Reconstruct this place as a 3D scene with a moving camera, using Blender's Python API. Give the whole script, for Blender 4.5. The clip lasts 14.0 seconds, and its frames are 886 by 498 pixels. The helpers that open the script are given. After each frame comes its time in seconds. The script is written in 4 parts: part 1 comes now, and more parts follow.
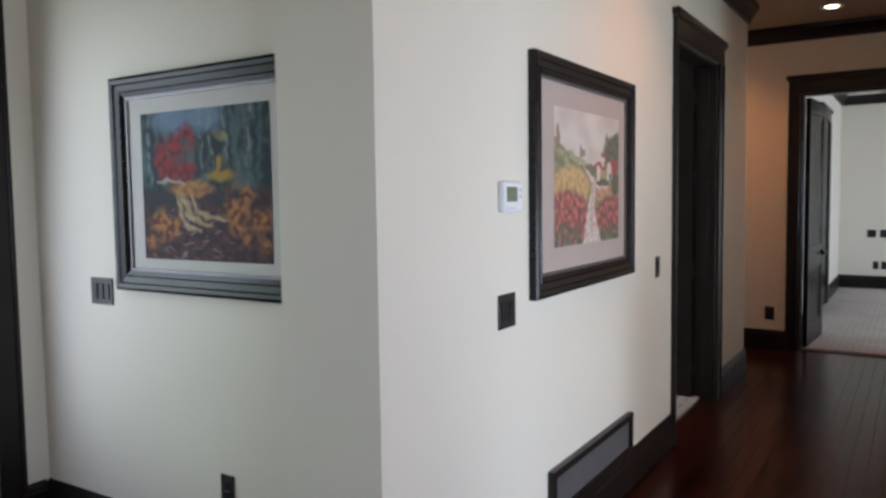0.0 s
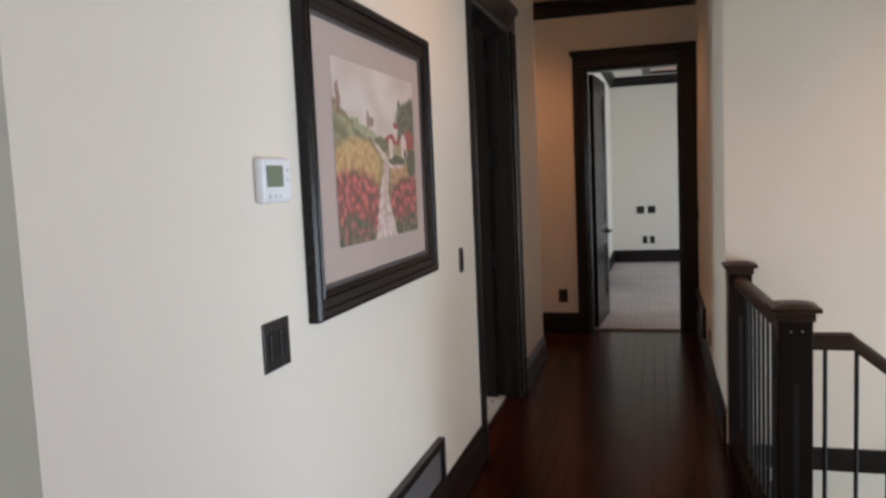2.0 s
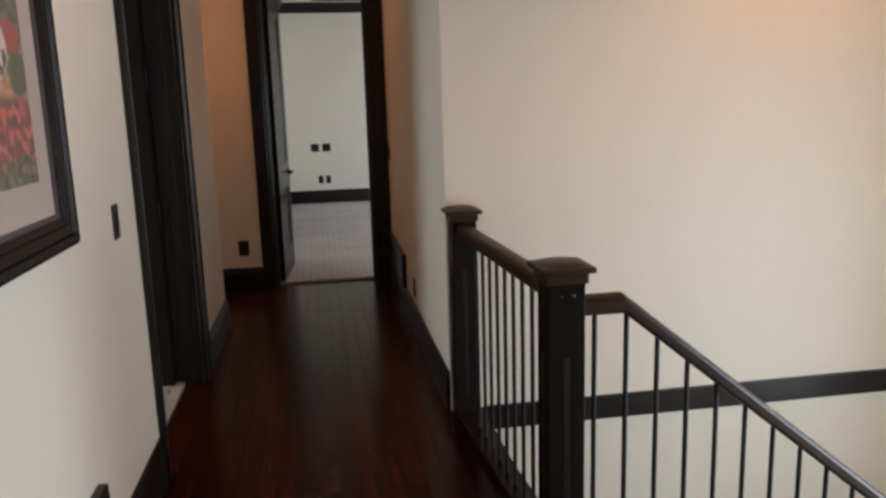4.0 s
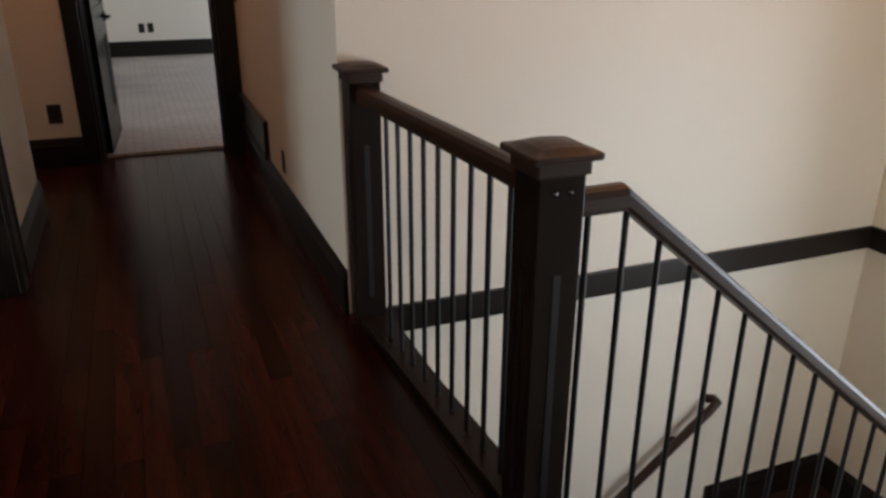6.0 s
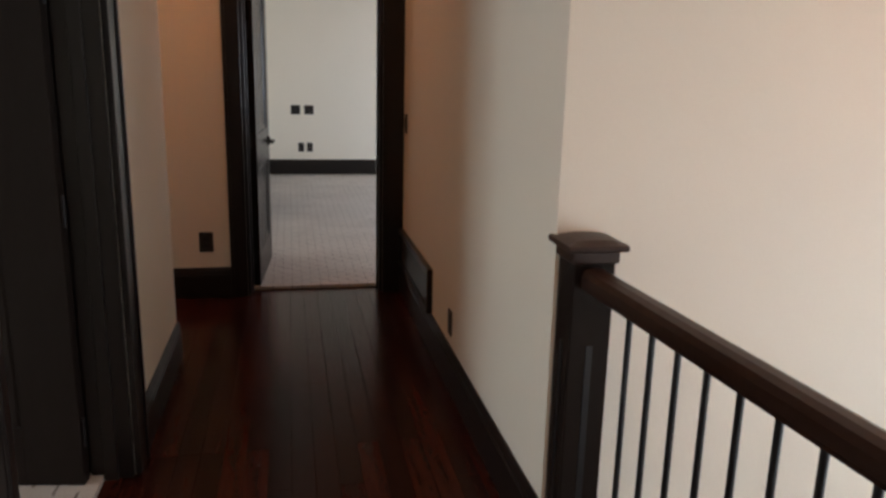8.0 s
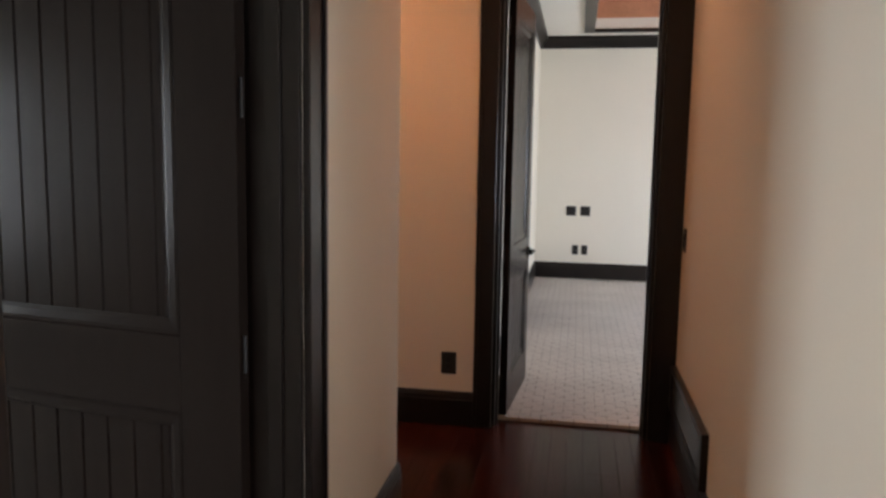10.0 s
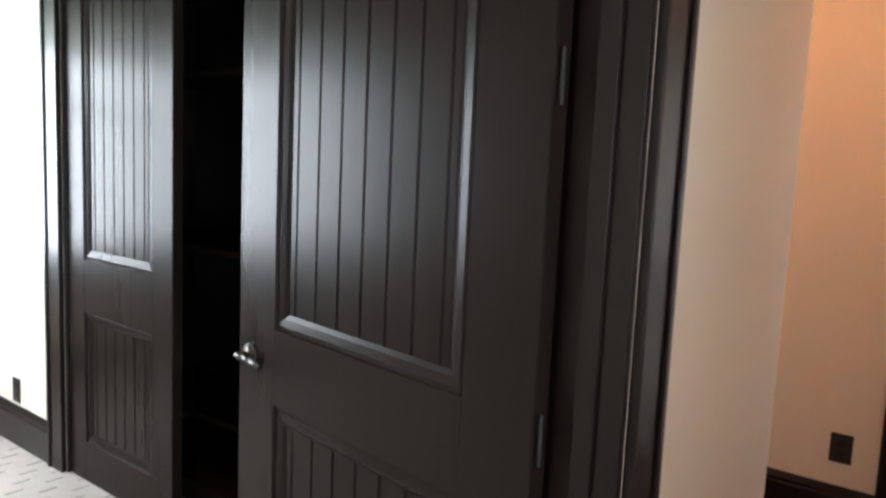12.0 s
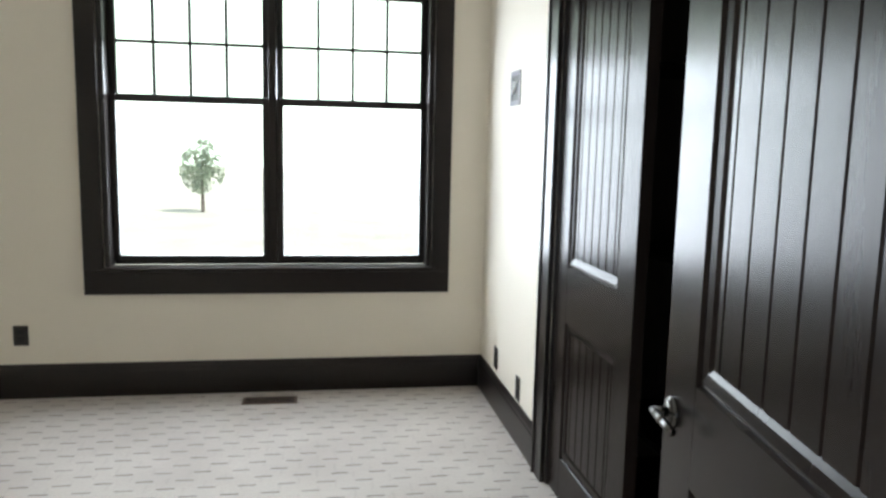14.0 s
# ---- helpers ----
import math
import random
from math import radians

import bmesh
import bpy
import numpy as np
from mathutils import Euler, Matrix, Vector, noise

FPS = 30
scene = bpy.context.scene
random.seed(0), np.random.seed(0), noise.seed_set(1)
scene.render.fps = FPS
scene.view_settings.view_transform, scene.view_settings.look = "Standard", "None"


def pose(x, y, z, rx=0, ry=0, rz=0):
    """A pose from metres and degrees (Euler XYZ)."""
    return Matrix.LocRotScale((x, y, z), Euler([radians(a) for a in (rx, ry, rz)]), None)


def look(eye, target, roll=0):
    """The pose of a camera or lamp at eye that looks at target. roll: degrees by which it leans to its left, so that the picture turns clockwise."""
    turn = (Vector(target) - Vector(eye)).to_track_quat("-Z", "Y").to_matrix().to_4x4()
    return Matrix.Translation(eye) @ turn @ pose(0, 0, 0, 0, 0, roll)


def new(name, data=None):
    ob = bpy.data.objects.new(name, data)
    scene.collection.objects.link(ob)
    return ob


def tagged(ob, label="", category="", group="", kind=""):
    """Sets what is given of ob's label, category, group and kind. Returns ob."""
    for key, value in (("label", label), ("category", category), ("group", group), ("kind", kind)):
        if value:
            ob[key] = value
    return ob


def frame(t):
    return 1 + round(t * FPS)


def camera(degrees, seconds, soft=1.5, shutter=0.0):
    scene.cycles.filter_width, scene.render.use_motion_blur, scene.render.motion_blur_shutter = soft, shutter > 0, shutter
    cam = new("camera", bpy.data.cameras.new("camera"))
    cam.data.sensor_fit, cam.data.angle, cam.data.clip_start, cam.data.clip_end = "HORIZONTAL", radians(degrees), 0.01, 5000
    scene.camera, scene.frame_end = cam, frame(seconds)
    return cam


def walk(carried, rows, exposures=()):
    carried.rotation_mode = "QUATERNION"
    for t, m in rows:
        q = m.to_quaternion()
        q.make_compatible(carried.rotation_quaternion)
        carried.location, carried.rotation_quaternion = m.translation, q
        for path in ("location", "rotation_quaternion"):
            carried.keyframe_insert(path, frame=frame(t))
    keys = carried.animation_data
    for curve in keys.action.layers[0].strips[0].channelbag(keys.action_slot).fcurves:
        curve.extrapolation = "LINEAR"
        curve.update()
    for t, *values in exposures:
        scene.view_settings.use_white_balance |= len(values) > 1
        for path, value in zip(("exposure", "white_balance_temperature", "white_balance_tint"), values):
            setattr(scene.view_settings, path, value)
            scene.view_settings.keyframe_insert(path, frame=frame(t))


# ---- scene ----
cam = camera(60.8, 14.0, soft=2.8)
PATH = [
    (0, (1.243, 0.703, 1.52), (0.179, 2.391, 1.383), -0.8),
    (0.5, (1.163, 0.874, 1.498), (0.183, 2.612, 1.361), -1.7),
    (1, (1.052, 1.035, 1.504), (0.204, 2.84, 1.35), -2.0),
    (1.5, (0.986, 1.212, 1.499), (0.278, 3.075, 1.334), -2.3),
    (2, (0.924, 1.428, 1.502), (0.373, 3.342, 1.318), -2.5),
    (2.5, (0.826, 1.698, 1.482), (0.485, 3.658, 1.284), -2.7),
    (3, (0.734, 1.937, 1.484), (0.639, 3.92, 1.244), -2.4),
    (3.5, (0.708, 2.122, 1.462), (0.828, 4.098, 1.178), -2.3),
    (4, (0.697, 2.255, 1.47), (1.006, 4.195, 1.093), -1.7),
    (4.2, (0.692, 2.328, 1.462), (1.079, 4.244, 1.038), -1.6),
    (6.3, (0.590, 3.125, 1.376), (1.280, 4.845, 0.624), 0.3),
    (6.5, (0.604, 3.22, 1.371), (1.27, 4.955, 0.632), 0.1),
    (7, (0.572, 3.45, 1.399), (1.183, 5.233, 0.728), 0.5),
    (7.5, (0.555, 3.659, 1.411), (1.075, 5.505, 0.844), 1.0),
    (8, (0.562, 3.806, 1.42), (0.953, 5.713, 0.959), 1.4),
    (8.2, (0.595, 3.912, 1.435), (0.914, 5.838, 1.002), 0.2),
    (10.3, (0.721, 4.621, 1.485), (0.251, 6.553, 1.266), 1.4),
    (10.5, (0.688, 4.739, 1.464), (0.135, 6.65, 1.255), 1.5),
    (11, (0.62, 4.901, 1.451), (-0.121, 6.747, 1.247), 2.3),
    (11.5, (0.521, 5.008, 1.455), (-0.417, 6.761, 1.238), 2.7),
    (12, (0.535, 5.107, 1.481), (-0.67, 6.684, 1.239), 2.6),
    (12.5, (0.463, 5.341, 1.459), (-1.039, 6.64, 1.222), 3.2),
    (13, (0.396, 5.465, 1.444), (-1.316, 6.471, 1.2), 3.0),
    (13.2, (0.373, 5.513, 1.43), (-1.408, 6.391, 1.186), 2.8),
    (13.5, (0.323, 5.599, 1.426), (-1.544, 6.269, 1.172), 2.2),
    (14, (0.294, 5.704, 1.451), (-1.662, 6.026, 1.182), 1.3),
]
# seconds, stops, kelvin, tint
EXPOSURES = [(0.0, -0.3, 5850, 11), (1.5, -0.3, 6000, 11), (3.0, -0.5, 6300, 12), (4.2, -0.45, 6350, 12), (6.4, -0.65, 6350, 13), (8.1, -0.25, 6500, 14), (10.4, 0.28, 6450, 15), (11.0, 0.48, 6400, 14), (11.6, 0.85, 6300, 12), (12.3, 0.95, 6250, 11), (13.0, 0.75, 6250, 11), (14.0, 0.2, 6250, 11)]
walk(cam, [(t, look(e, g, r)) for t, e, g, r in PATH], exposures=EXPOSURES)

# ---- world and light ----
world = bpy.data.worlds.new("world")
scene.world = world
world.use_nodes = True
sky = world.node_tree.nodes.new("ShaderNodeTexSky")
sky.sky_type = "NISHITA"
sky.sun_disc = False
sky.sun_elevation = radians(62)
sky.sun_rotation = radians(30)
world.node_tree.nodes["Background"].inputs[1].default_value = 0.15
world.node_tree.links.new(sky.outputs[0], world.node_tree.nodes["Background"].inputs[0])

sun = new("sun", bpy.data.lights.new("sun", "SUN"))
sun.data.energy, sun.data.angle, sun.data.color = 5.0, radians(12), (1.0, 0.95, 0.88)
sun.matrix_world = look((8, 14, 30), (0, 0, 0))


def window_light(name, at, to, w, h, power, color=(0.86, 0.93, 1.0)):
    d = bpy.data.lights.new(name, "AREA")
    d.shape, d.size, d.size_y, d.energy, d.color = "RECTANGLE", w, h, power, color
    ob = new(name, d)
    ob.matrix_world = look(at, to)
    return ob


window_light("window_light", (-4.20, 5.44, 1.38), (0, 5.44, 0.80), 1.7, 1.2, 84)
window_light("window_light", (2.36, 1.45, 1.45), (0, 2.0, 0.95), 2.4, 1.5, 50, (0.87, 0.89, 1.0))
window_light("window_light", (-2.27, 1.95, 1.40), (0, 1.95, 1.1), 0.9, 1.6, 13, (0.84, 0.87, 1.0))
window_light("window_light", (4.46, 11.6, 1.35), (0, 11.6, -0.6), 2.6, 1.2, 122, (0.76, 0.87, 1.0))
window_light("window_light", (4.12, 3.77, 0.35), (0.0, 3.0, 0.30), 1.25, 2.0, 85, (0.80, 0.90, 1.0))


def downlight_lamp(x, y, z, power, cone=125):
    d = bpy.data.lights.new("downlight_lamp", "SPOT")
    d.energy, d.color, d.spot_size, d.spot_blend, d.shadow_soft_size = power, (1.0, 0.38, 0.13), radians(cone), 0.8, 0.04
    ob = new("downlight_lamp", d)
    ob.matrix_world = look((x, y, z), (x, y + 0.001, z - 1))


# ---- materials ----
def material(name, color, rough=0.5, metal=0.0, vary=0.12, scale=6.0, grain=60.0, bump=0.05, second=None, stretch=(1, 1, 1), per_object=0.0, spec=0.5, dist=0.004, rvary=0.02):
    """Paint, wood, metal: a base colour with broad and fine variation and fine relief."""
    m = bpy.data.materials.new(name)
    m.use_nodes = True
    nt = m.node_tree
    b = nt.nodes["Principled BSDF"]
    b.inputs["Roughness"].default_value, b.inputs["Metallic"].default_value = rough, metal
    b.inputs["Specular IOR Level"].default_value = spec
    co = nt.nodes.new("ShaderNodeTexCoord")
    mp = nt.nodes.new("ShaderNodeMapping")
    mp.inputs["Scale"].default_value = stretch
    nt.links.new(co.outputs["Object"], mp.inputs[0])
    n1 = nt.nodes.new("ShaderNodeTexNoise")
    n1.inputs["Scale"].default_value, n1.inputs["Detail"].default_value = scale, 4
    n2 = nt.nodes.new("ShaderNodeTexNoise")
    n2.inputs["Scale"].default_value, n2.inputs["Detail"].default_value = grain, 3
    for n in (n1, n2):
        nt.links.new(mp.outputs[0], n.inputs["Vector"])
    mix = nt.nodes.new("ShaderNodeMix")
    mix.data_type = "RGBA"
    dark = second or tuple(c * (1 - vary) for c in color)
    mix.inputs[6].default_value = (*dark, 1)
    mix.inputs[7].default_value = (*color, 1)
    add = nt.nodes.new("ShaderNodeMath")
    add.operation = "MULTIPLY_ADD"
    add.inputs[1].default_value = 0.4
    nt.links.new(n2.outputs[0], add.inputs[0])
    half = nt.nodes.new("ShaderNodeMath")
    half.operation = "MULTIPLY"
    half.inputs[1].default_value = 0.6
    nt.links.new(n1.outputs[0], half.inputs[0])
    nt.links.new(half.outputs[0], add.inputs[2])
    ramp = nt.nodes.new("ShaderNodeMapRange")
    ramp.inputs[1].default_value, ramp.inputs[2].default_value = 0.35, 0.65
    nt.links.new(add.outputs[0], ramp.inputs[0])
    nt.links.new(ramp.outputs[0], mix.inputs[0])
    out = mix.outputs[2]
    if per_object:
        info = nt.nodes.new("ShaderNodeObjectInfo")
        r = nt.nodes.new("ShaderNodeMapRange")
        r.inputs[3].default_value, r.inputs[4].default_value = 1 - per_object, 1 + per_object
        nt.links.new(info.outputs["Random"], r.inputs[0])
        hsv = nt.nodes.new("ShaderNodeHueSaturation")
        nt.links.new(r.outputs[0], hsv.inputs["Value"])
        nt.links.new(out, hsv.inputs["Color"])
        out = hsv.outputs[0]
    nt.links.new(out, b.inputs["Base Color"])
    rr = nt.nodes.new("ShaderNodeMapRange")
    rr.inputs[3].default_value, rr.inputs[4].default_value = max(rough - rvary, 0.02), min(rough + rvary, 1)
    nt.links.new(n1.outputs[0], rr.inputs[0])
    nt.links.new(rr.outputs[0], b.inputs["Roughness"])
    bp = nt.nodes.new("ShaderNodeBump")
    bp.inputs["Strength"].default_value, bp.inputs["Distance"].default_value = bump, dist
    nt.links.new(n2.outputs[0], bp.inputs["Height"])
    nt.links.new(bp.outputs[0], b.inputs["Normal"])
    return m


def plain(name, color, rough=0.5, metal=0.0, emit=0.0):
    m = bpy.data.materials.new(name)
    m.use_nodes = True
    b = m.node_tree.nodes["Principled BSDF"]
    b.inputs["Base Color"].default_value = (*color, 1)
    b.inputs["Roughness"].default_value, b.inputs["Metallic"].default_value = rough, metal
    if emit:
        b.inputs["Emission Color"].default_value = (*color, 1)
        b.inputs["Emission Strength"].default_value = emit
    return m


def glass_material():
    m = bpy.data.materials.new("window_glass")
    m.use_nodes = True
    nt = m.node_tree
    nt.nodes.remove(nt.nodes["Principled BSDF"])
    tr, gl, mx, fr = (nt.nodes.new(n) for n in ("ShaderNodeBsdfTransparent", "ShaderNodeBsdfGlossy", "ShaderNodeMixShader", "ShaderNodeFresnel"))
    gl.inputs["Roughness"].default_value = 0.02
    nt.links.new(fr.outputs[0], mx.inputs[0])
    nt.links.new(tr.outputs[0], mx.inputs[1])
    nt.links.new(gl.outputs[0], mx.inputs[2])
    nt.links.new(mx.outputs[0], nt.nodes["Material Output"].inputs[0])
    return m


def colour_attribute_material(name, rough):
    """Canvas or print: colours stored with the picture's own mesh."""
    m = bpy.data.materials.new(name)
    m.use_nodes = True
    nt = m.node_tree
    b = nt.nodes["Principled BSDF"]
    b.inputs["Roughness"].default_value = rough
    b.inputs["Specular IOR Level"].default_value = 0.2
    at = nt.nodes.new("ShaderNodeVertexColor")
    at.layer_name = "paint"
    nt.links.new(at.outputs[0], b.inputs["Base Color"])
    return m


def carpet_material(name="patterned_carpet", weights=(0.95, 0.10), size=0.078):
    """Woven carpet: short dark dashes in staggered rows, both ways."""
    m = bpy.data.materials.new(name)
    m.use_nodes = True
    nt = m.node_tree
    b = nt.nodes["Principled BSDF"]
    b.inputs["Roughness"].default_value = 0.95
    co = nt.nodes.new("ShaderNodeTexCoord")
    def calc(op, a, b=None):
        n = nt.nodes.new("ShaderNodeMath")
        n.operation = op
        for k, v in enumerate((a, b)):
            if v is None:
                continue
            if isinstance(v, (int, float)):
                n.inputs[k].default_value = v
            else:
                nt.links.new(v, n.inputs[k])
        return n.outputs[0]

    sep = nt.nodes.new("ShaderNodeSeparateXYZ")
    wob = nt.nodes.new("ShaderNodeTexNoise")
    wob.inputs["Scale"].default_value = 7.0
    nt.links.new(co.outputs["Object"], wob.inputs["Vector"])
    nt.links.new(co.outputs["Object"], sep.inputs[0])
    jit = calc("MULTIPLY", wob.outputs[0], 0.012)
    masks = []
    for across, along, weight in ((0, 1, weights[0]), (1, 0, weights[1])):
        a = calc("DIVIDE", calc("ADD", sep.outputs[across], jit), size)
        row = calc("FLOOR", a)
        u = calc("FRACT", calc("ADD", calc("DIVIDE", sep.outputs[along], size * 2.1), calc("MULTIPLY", row, 0.382)))
        dash = calc("LESS_THAN", u, 0.45)
        thin = calc("LESS_THAN", calc("FRACT", a), 0.13)
        masks.append(calc("MULTIPLY", calc("MULTIPLY", dash, thin), calc("MULTIPLY", calc("ADD", wob.outputs[0], 0.35), weight)))
    mx = nt.nodes.new("ShaderNodeMath")
    mx.operation = "MAXIMUM"
    nt.links.new(masks[0], mx.inputs[0])
    nt.links.new(masks[1], mx.inputs[1])
    fibre = nt.nodes.new("ShaderNodeTexNoise")
    fibre.inputs["Scale"].default_value, fibre.inputs["Detail"].default_value = 220.0, 3
    nt.links.new(co.outputs["Object"], fibre.inputs["Vector"])
    broad = nt.nodes.new("ShaderNodeTexNoise")
    broad.inputs["Scale"].default_value = 2.0
    nt.links.new(co.outputs["Object"], broad.inputs["Vector"])
    pile = nt.nodes.new("ShaderNodeMix")
    pile.data_type = "RGBA"
    pile.inputs[6].default_value, pile.inputs[7].default_value = (0.44, 0.40, 0.36, 1), (0.56, 0.52, 0.47, 1)
    sm = nt.nodes.new("ShaderNodeMath")
    sm.operation = "MULTIPLY"
    nt.links.new(fibre.outputs[0], sm.inputs[0])
    nt.links.new(broad.outputs[0], sm.inputs[1])
    mr = nt.nodes.new("ShaderNodeMapRange")
    mr.inputs[1].default_value, mr.inputs[2].default_value = 0.12, 0.4
    nt.links.new(sm.outputs[0], mr.inputs[0])
    nt.links.new(mr.outputs[0], pile.inputs[0])
    fin = nt.nodes.new("ShaderNodeMix")
    fin.data_type = "RGBA"
    fin.inputs[7].default_value = (0.12, 0.095, 0.08, 1)
    nt.links.new(mx.outputs[0], fin.inputs[0])
    nt.links.new(pile.outputs[2], fin.inputs[6])
    nt.links.new(fin.outputs[2], b.inputs["Base Color"])
    bp = nt.nodes.new("ShaderNodeBump")
    bp.inputs["Strength"].default_value, bp.inputs["Distance"].default_value = 0.5, 0.004
    nt.links.new(fibre.outputs[0], bp.inputs["Height"])
    nt.links.new(bp.outputs[0], b.inputs["Normal"])
    return m


WALL = material("cream_wall_paint", (0.80, 0.745, 0.635), 0.62, vary=0.03, scale=1.6, grain=140, bump=0.12)
CEIL = material("ceiling_paint", (0.80, 0.76, 0.68), 0.8, vary=0.03, scale=2, grain=160, bump=0.1)
# Hall ceiling, set darker and browner than CEIL.
CEIL_HALL = material("hall_ceiling_tan", (0.36, 0.29, 0.225), 0.8, vary=0.05, scale=2, grain=160, bump=0.1)
WOOD = material("espresso_wood", (0.017, 0.0125, 0.0105), 0.27, vary=0.10, scale=5, grain=40, bump=0.0, stretch=(6, 6, 0.7), spec=0.10, rvary=0.003)
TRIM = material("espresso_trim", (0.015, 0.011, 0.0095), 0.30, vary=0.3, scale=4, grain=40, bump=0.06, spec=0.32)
RAIL = material("brown_handrail_wood", (0.036, 0.017, 0.011), 0.40, vary=0.4, scale=5, grain=50, bump=0.04, spec=0.35)
FLOOR = material("cherry_floor_wood", (0.043, 0.0092, 0.005), 0.22, scale=3, grain=26, bump=0.10, second=(0.016, 0.0035, 0.0025), stretch=(9, 0.8, 3), per_object=0.6, spec=0.14, dist=0.003)
IRON = material("black_iron", (0.012, 0.012, 0.013), 0.42, metal=0.2, vary=0.3, scale=20, grain=200, bump=0.05)
NICKEL = material("dark_nickel", (0.13, 0.125, 0.12), 0.26, metal=1.0, vary=0.2, scale=20, grain=200, bump=0.02)
PLATE = material("bronze_plate", (0.020, 0.016, 0.014), 0.4, vary=0.2, scale=20, grain=120, bump=0.03)
WHITE = material("white_plastic", (0.82, 0.83, 0.84), 0.4, vary=0.03, scale=10, grain=200, bump=0.02)
LCD = plain("lcd_green", (0.19, 0.22, 0.15), 0.25)
MAT_BOARD = material("taupe_mat_board", (0.47, 0.39, 0.345), 0.85, vary=0.05, scale=8, grain=250, bump=0.1)
MAT_PALE = material("pale_mat_board", (0.62, 0.60, 0.56), 0.85, vary=0.05, scale=8, grain=250, bump=0.1)
FRAME_BLACK = material("black_picture_frame", (0.013, 0.010, 0.010), 0.25, vary=0.4, scale=8, grain=60, bump=0.02, spec=0.28)
SILVER = material("frame_fillet", (0.16, 0.15, 0.16), 0.35, metal=0.6, vary=0.2, scale=20, grain=100, bump=0.02)
GREY_METAL = material("register_grey", (0.16, 0.16, 0.17), 0.45, metal=0.3, vary=0.15, scale=12, grain=120, bump=0.03)
CARPET = carpet_material()
CARPET_FAR = carpet_material("maze_carpet", (0.62, 0.70), 0.062)
GLASS = glass_material()
PRINT = colour_attribute_material("painted_print", 0.6)
LAMP = plain("lamp_glow", (1.0, 0.72, 0.45), 0.5, emit=14)
# Orange of warm rope lighting is put into the tray's colour.
TRAY = material("tray_ceiling_rope_lit", (0.62, 0.30, 0.17), 0.6, vary=0.25, scale=5, grain=40, bump=0.1)
# Ground and leaves paler than real: window glare is put into their colours.
GROUND_PALED = material("glare_paled_grass", (0.55, 0.54, 0.44), 0.95, vary=0.3, scale=0.3, grain=4, bump=0.2)
LEAF = material("glare_paled_leaf", (0.42, 0.52, 0.36), 0.7, vary=0.4, scale=1, grain=9, bump=0.1)
BARK = material("tree_bark", (0.16, 0.12, 0.09), 0.9, vary=0.3, scale=6, grain=30, bump=0.3)


# ---- mesh helpers ----
def finish(name, bm, mat, parent=None, smooth=False):
    me = bpy.data.meshes.new(name)
    bmesh.ops.recalc_face_normals(bm, faces=bm.faces)
    bm.to_mesh(me)
    bm.free()
    me.materials.append(mat)
    if smooth:
        for p in me.polygons:
            p.use_smooth = True
    ob = new(name, me)
    ob.parent = parent
    return ob


def put_box(bm, a, b, bevel=0.0):
    r = bmesh.ops.create_cube(bm, size=1.0)
    vs = r["verts"]
    for v in vs:
        v.co = Vector([a[i] + (v.co[i] + 0.5) * (b[i] - a[i]) for i in range(3)])
    if bevel:
        es = list({e for v in vs for e in v.link_edges})
        bmesh.ops.bevel(bm, geom=es, offset=bevel, segments=2, affect="EDGES", profile=0.5)


SINGLE = ("socket", "button", "muntin", "slat", "sash", "side", "casing", "cap", "frame")


def boxes(name, mat, spans, bevel=0.0, parent=None):
    if parent and name in SINGLE and len(spans) > 1:
        return [boxes(name, mat, [sp], bevel, parent) for sp in spans]
    bm = bmesh.new()
    for a, b in spans:
        put_box(bm, a, b, bevel)
    return finish(name, bm, mat, parent)


def put_tube(bm, p, q, r, sides=10):
    p, q = Vector(p), Vector(q)
    d = q - p
    m = Matrix.Translation((p + q) / 2) @ d.to_track_quat("Z", "Y").to_matrix().to_4x4()
    bmesh.ops.create_cone(bm, cap_ends=True, segments=sides, radius1=r, radius2=r, depth=d.length, matrix=m)


def extrude(bm, profile, p, q, out):
    """A strip of moulding from p to q; profile points are (distance out of the wall, height)."""
    p, q, out = Vector(p), Vector(q), Vector(out)
    ends = [[bm.verts.new(e + out * d + Vector((0, 0, h))) for d, h in profile] for e in (p, q)]
    n = len(profile)
    for i in range(n):
        bm.faces.new((ends[0][i], ends[0][(i + 1) % n], ends[1][(i + 1) % n], ends[1][i]))
    bm.faces.new(ends[0])
    bm.faces.new(ends[1][::-1])


def structure(ob, label, category):
    return tagged(ob, label, category, kind="structure")


BASE = [(0, 0), (0.018, 0), (0.018, 0.145), (0.014, 0.155), (0.014, 0.168), (0.009, 0.185), (0.005, 0.195), (0, 0.195)]
CROWN = [(0, 0), (0.02, 0), (0.028, 0.03), (0.065, 0.085), (0.085, 0.10), (0.09, 0.14), (0, 0.14)]


def mouldings(name, profile, runs, label, category):
    bm = bmesh.new()
    for p, q, out in runs:
        extrude(bm, profile, p, q, out)
    return structure(finish(name, bm, TRIM), label, category)


# ---- plan ----
H = 3.06            # ceiling
EY = 8.53           # end wall of the hall
RX = 1.26           # right wall of the hall
SY = 5.69           # stair wall
DN, DF = 5.285, 6.385  # bedroom doorway
OC = 7.485          # where the left wall ends
PX, PY = -0.36, 2.34  # pier
RY = 2.70           # recess wall
WX = -4.05          # bedroom window wall
CY = 6.665          # closet wall
FY = 13.98          # far room's back wall
FX = 0.20          # far room's left wall
LZ = -1.66          # stair landing
EX = 4.15           # stairwell end wall
DT = 2.44           # door height
LOW = -3.4

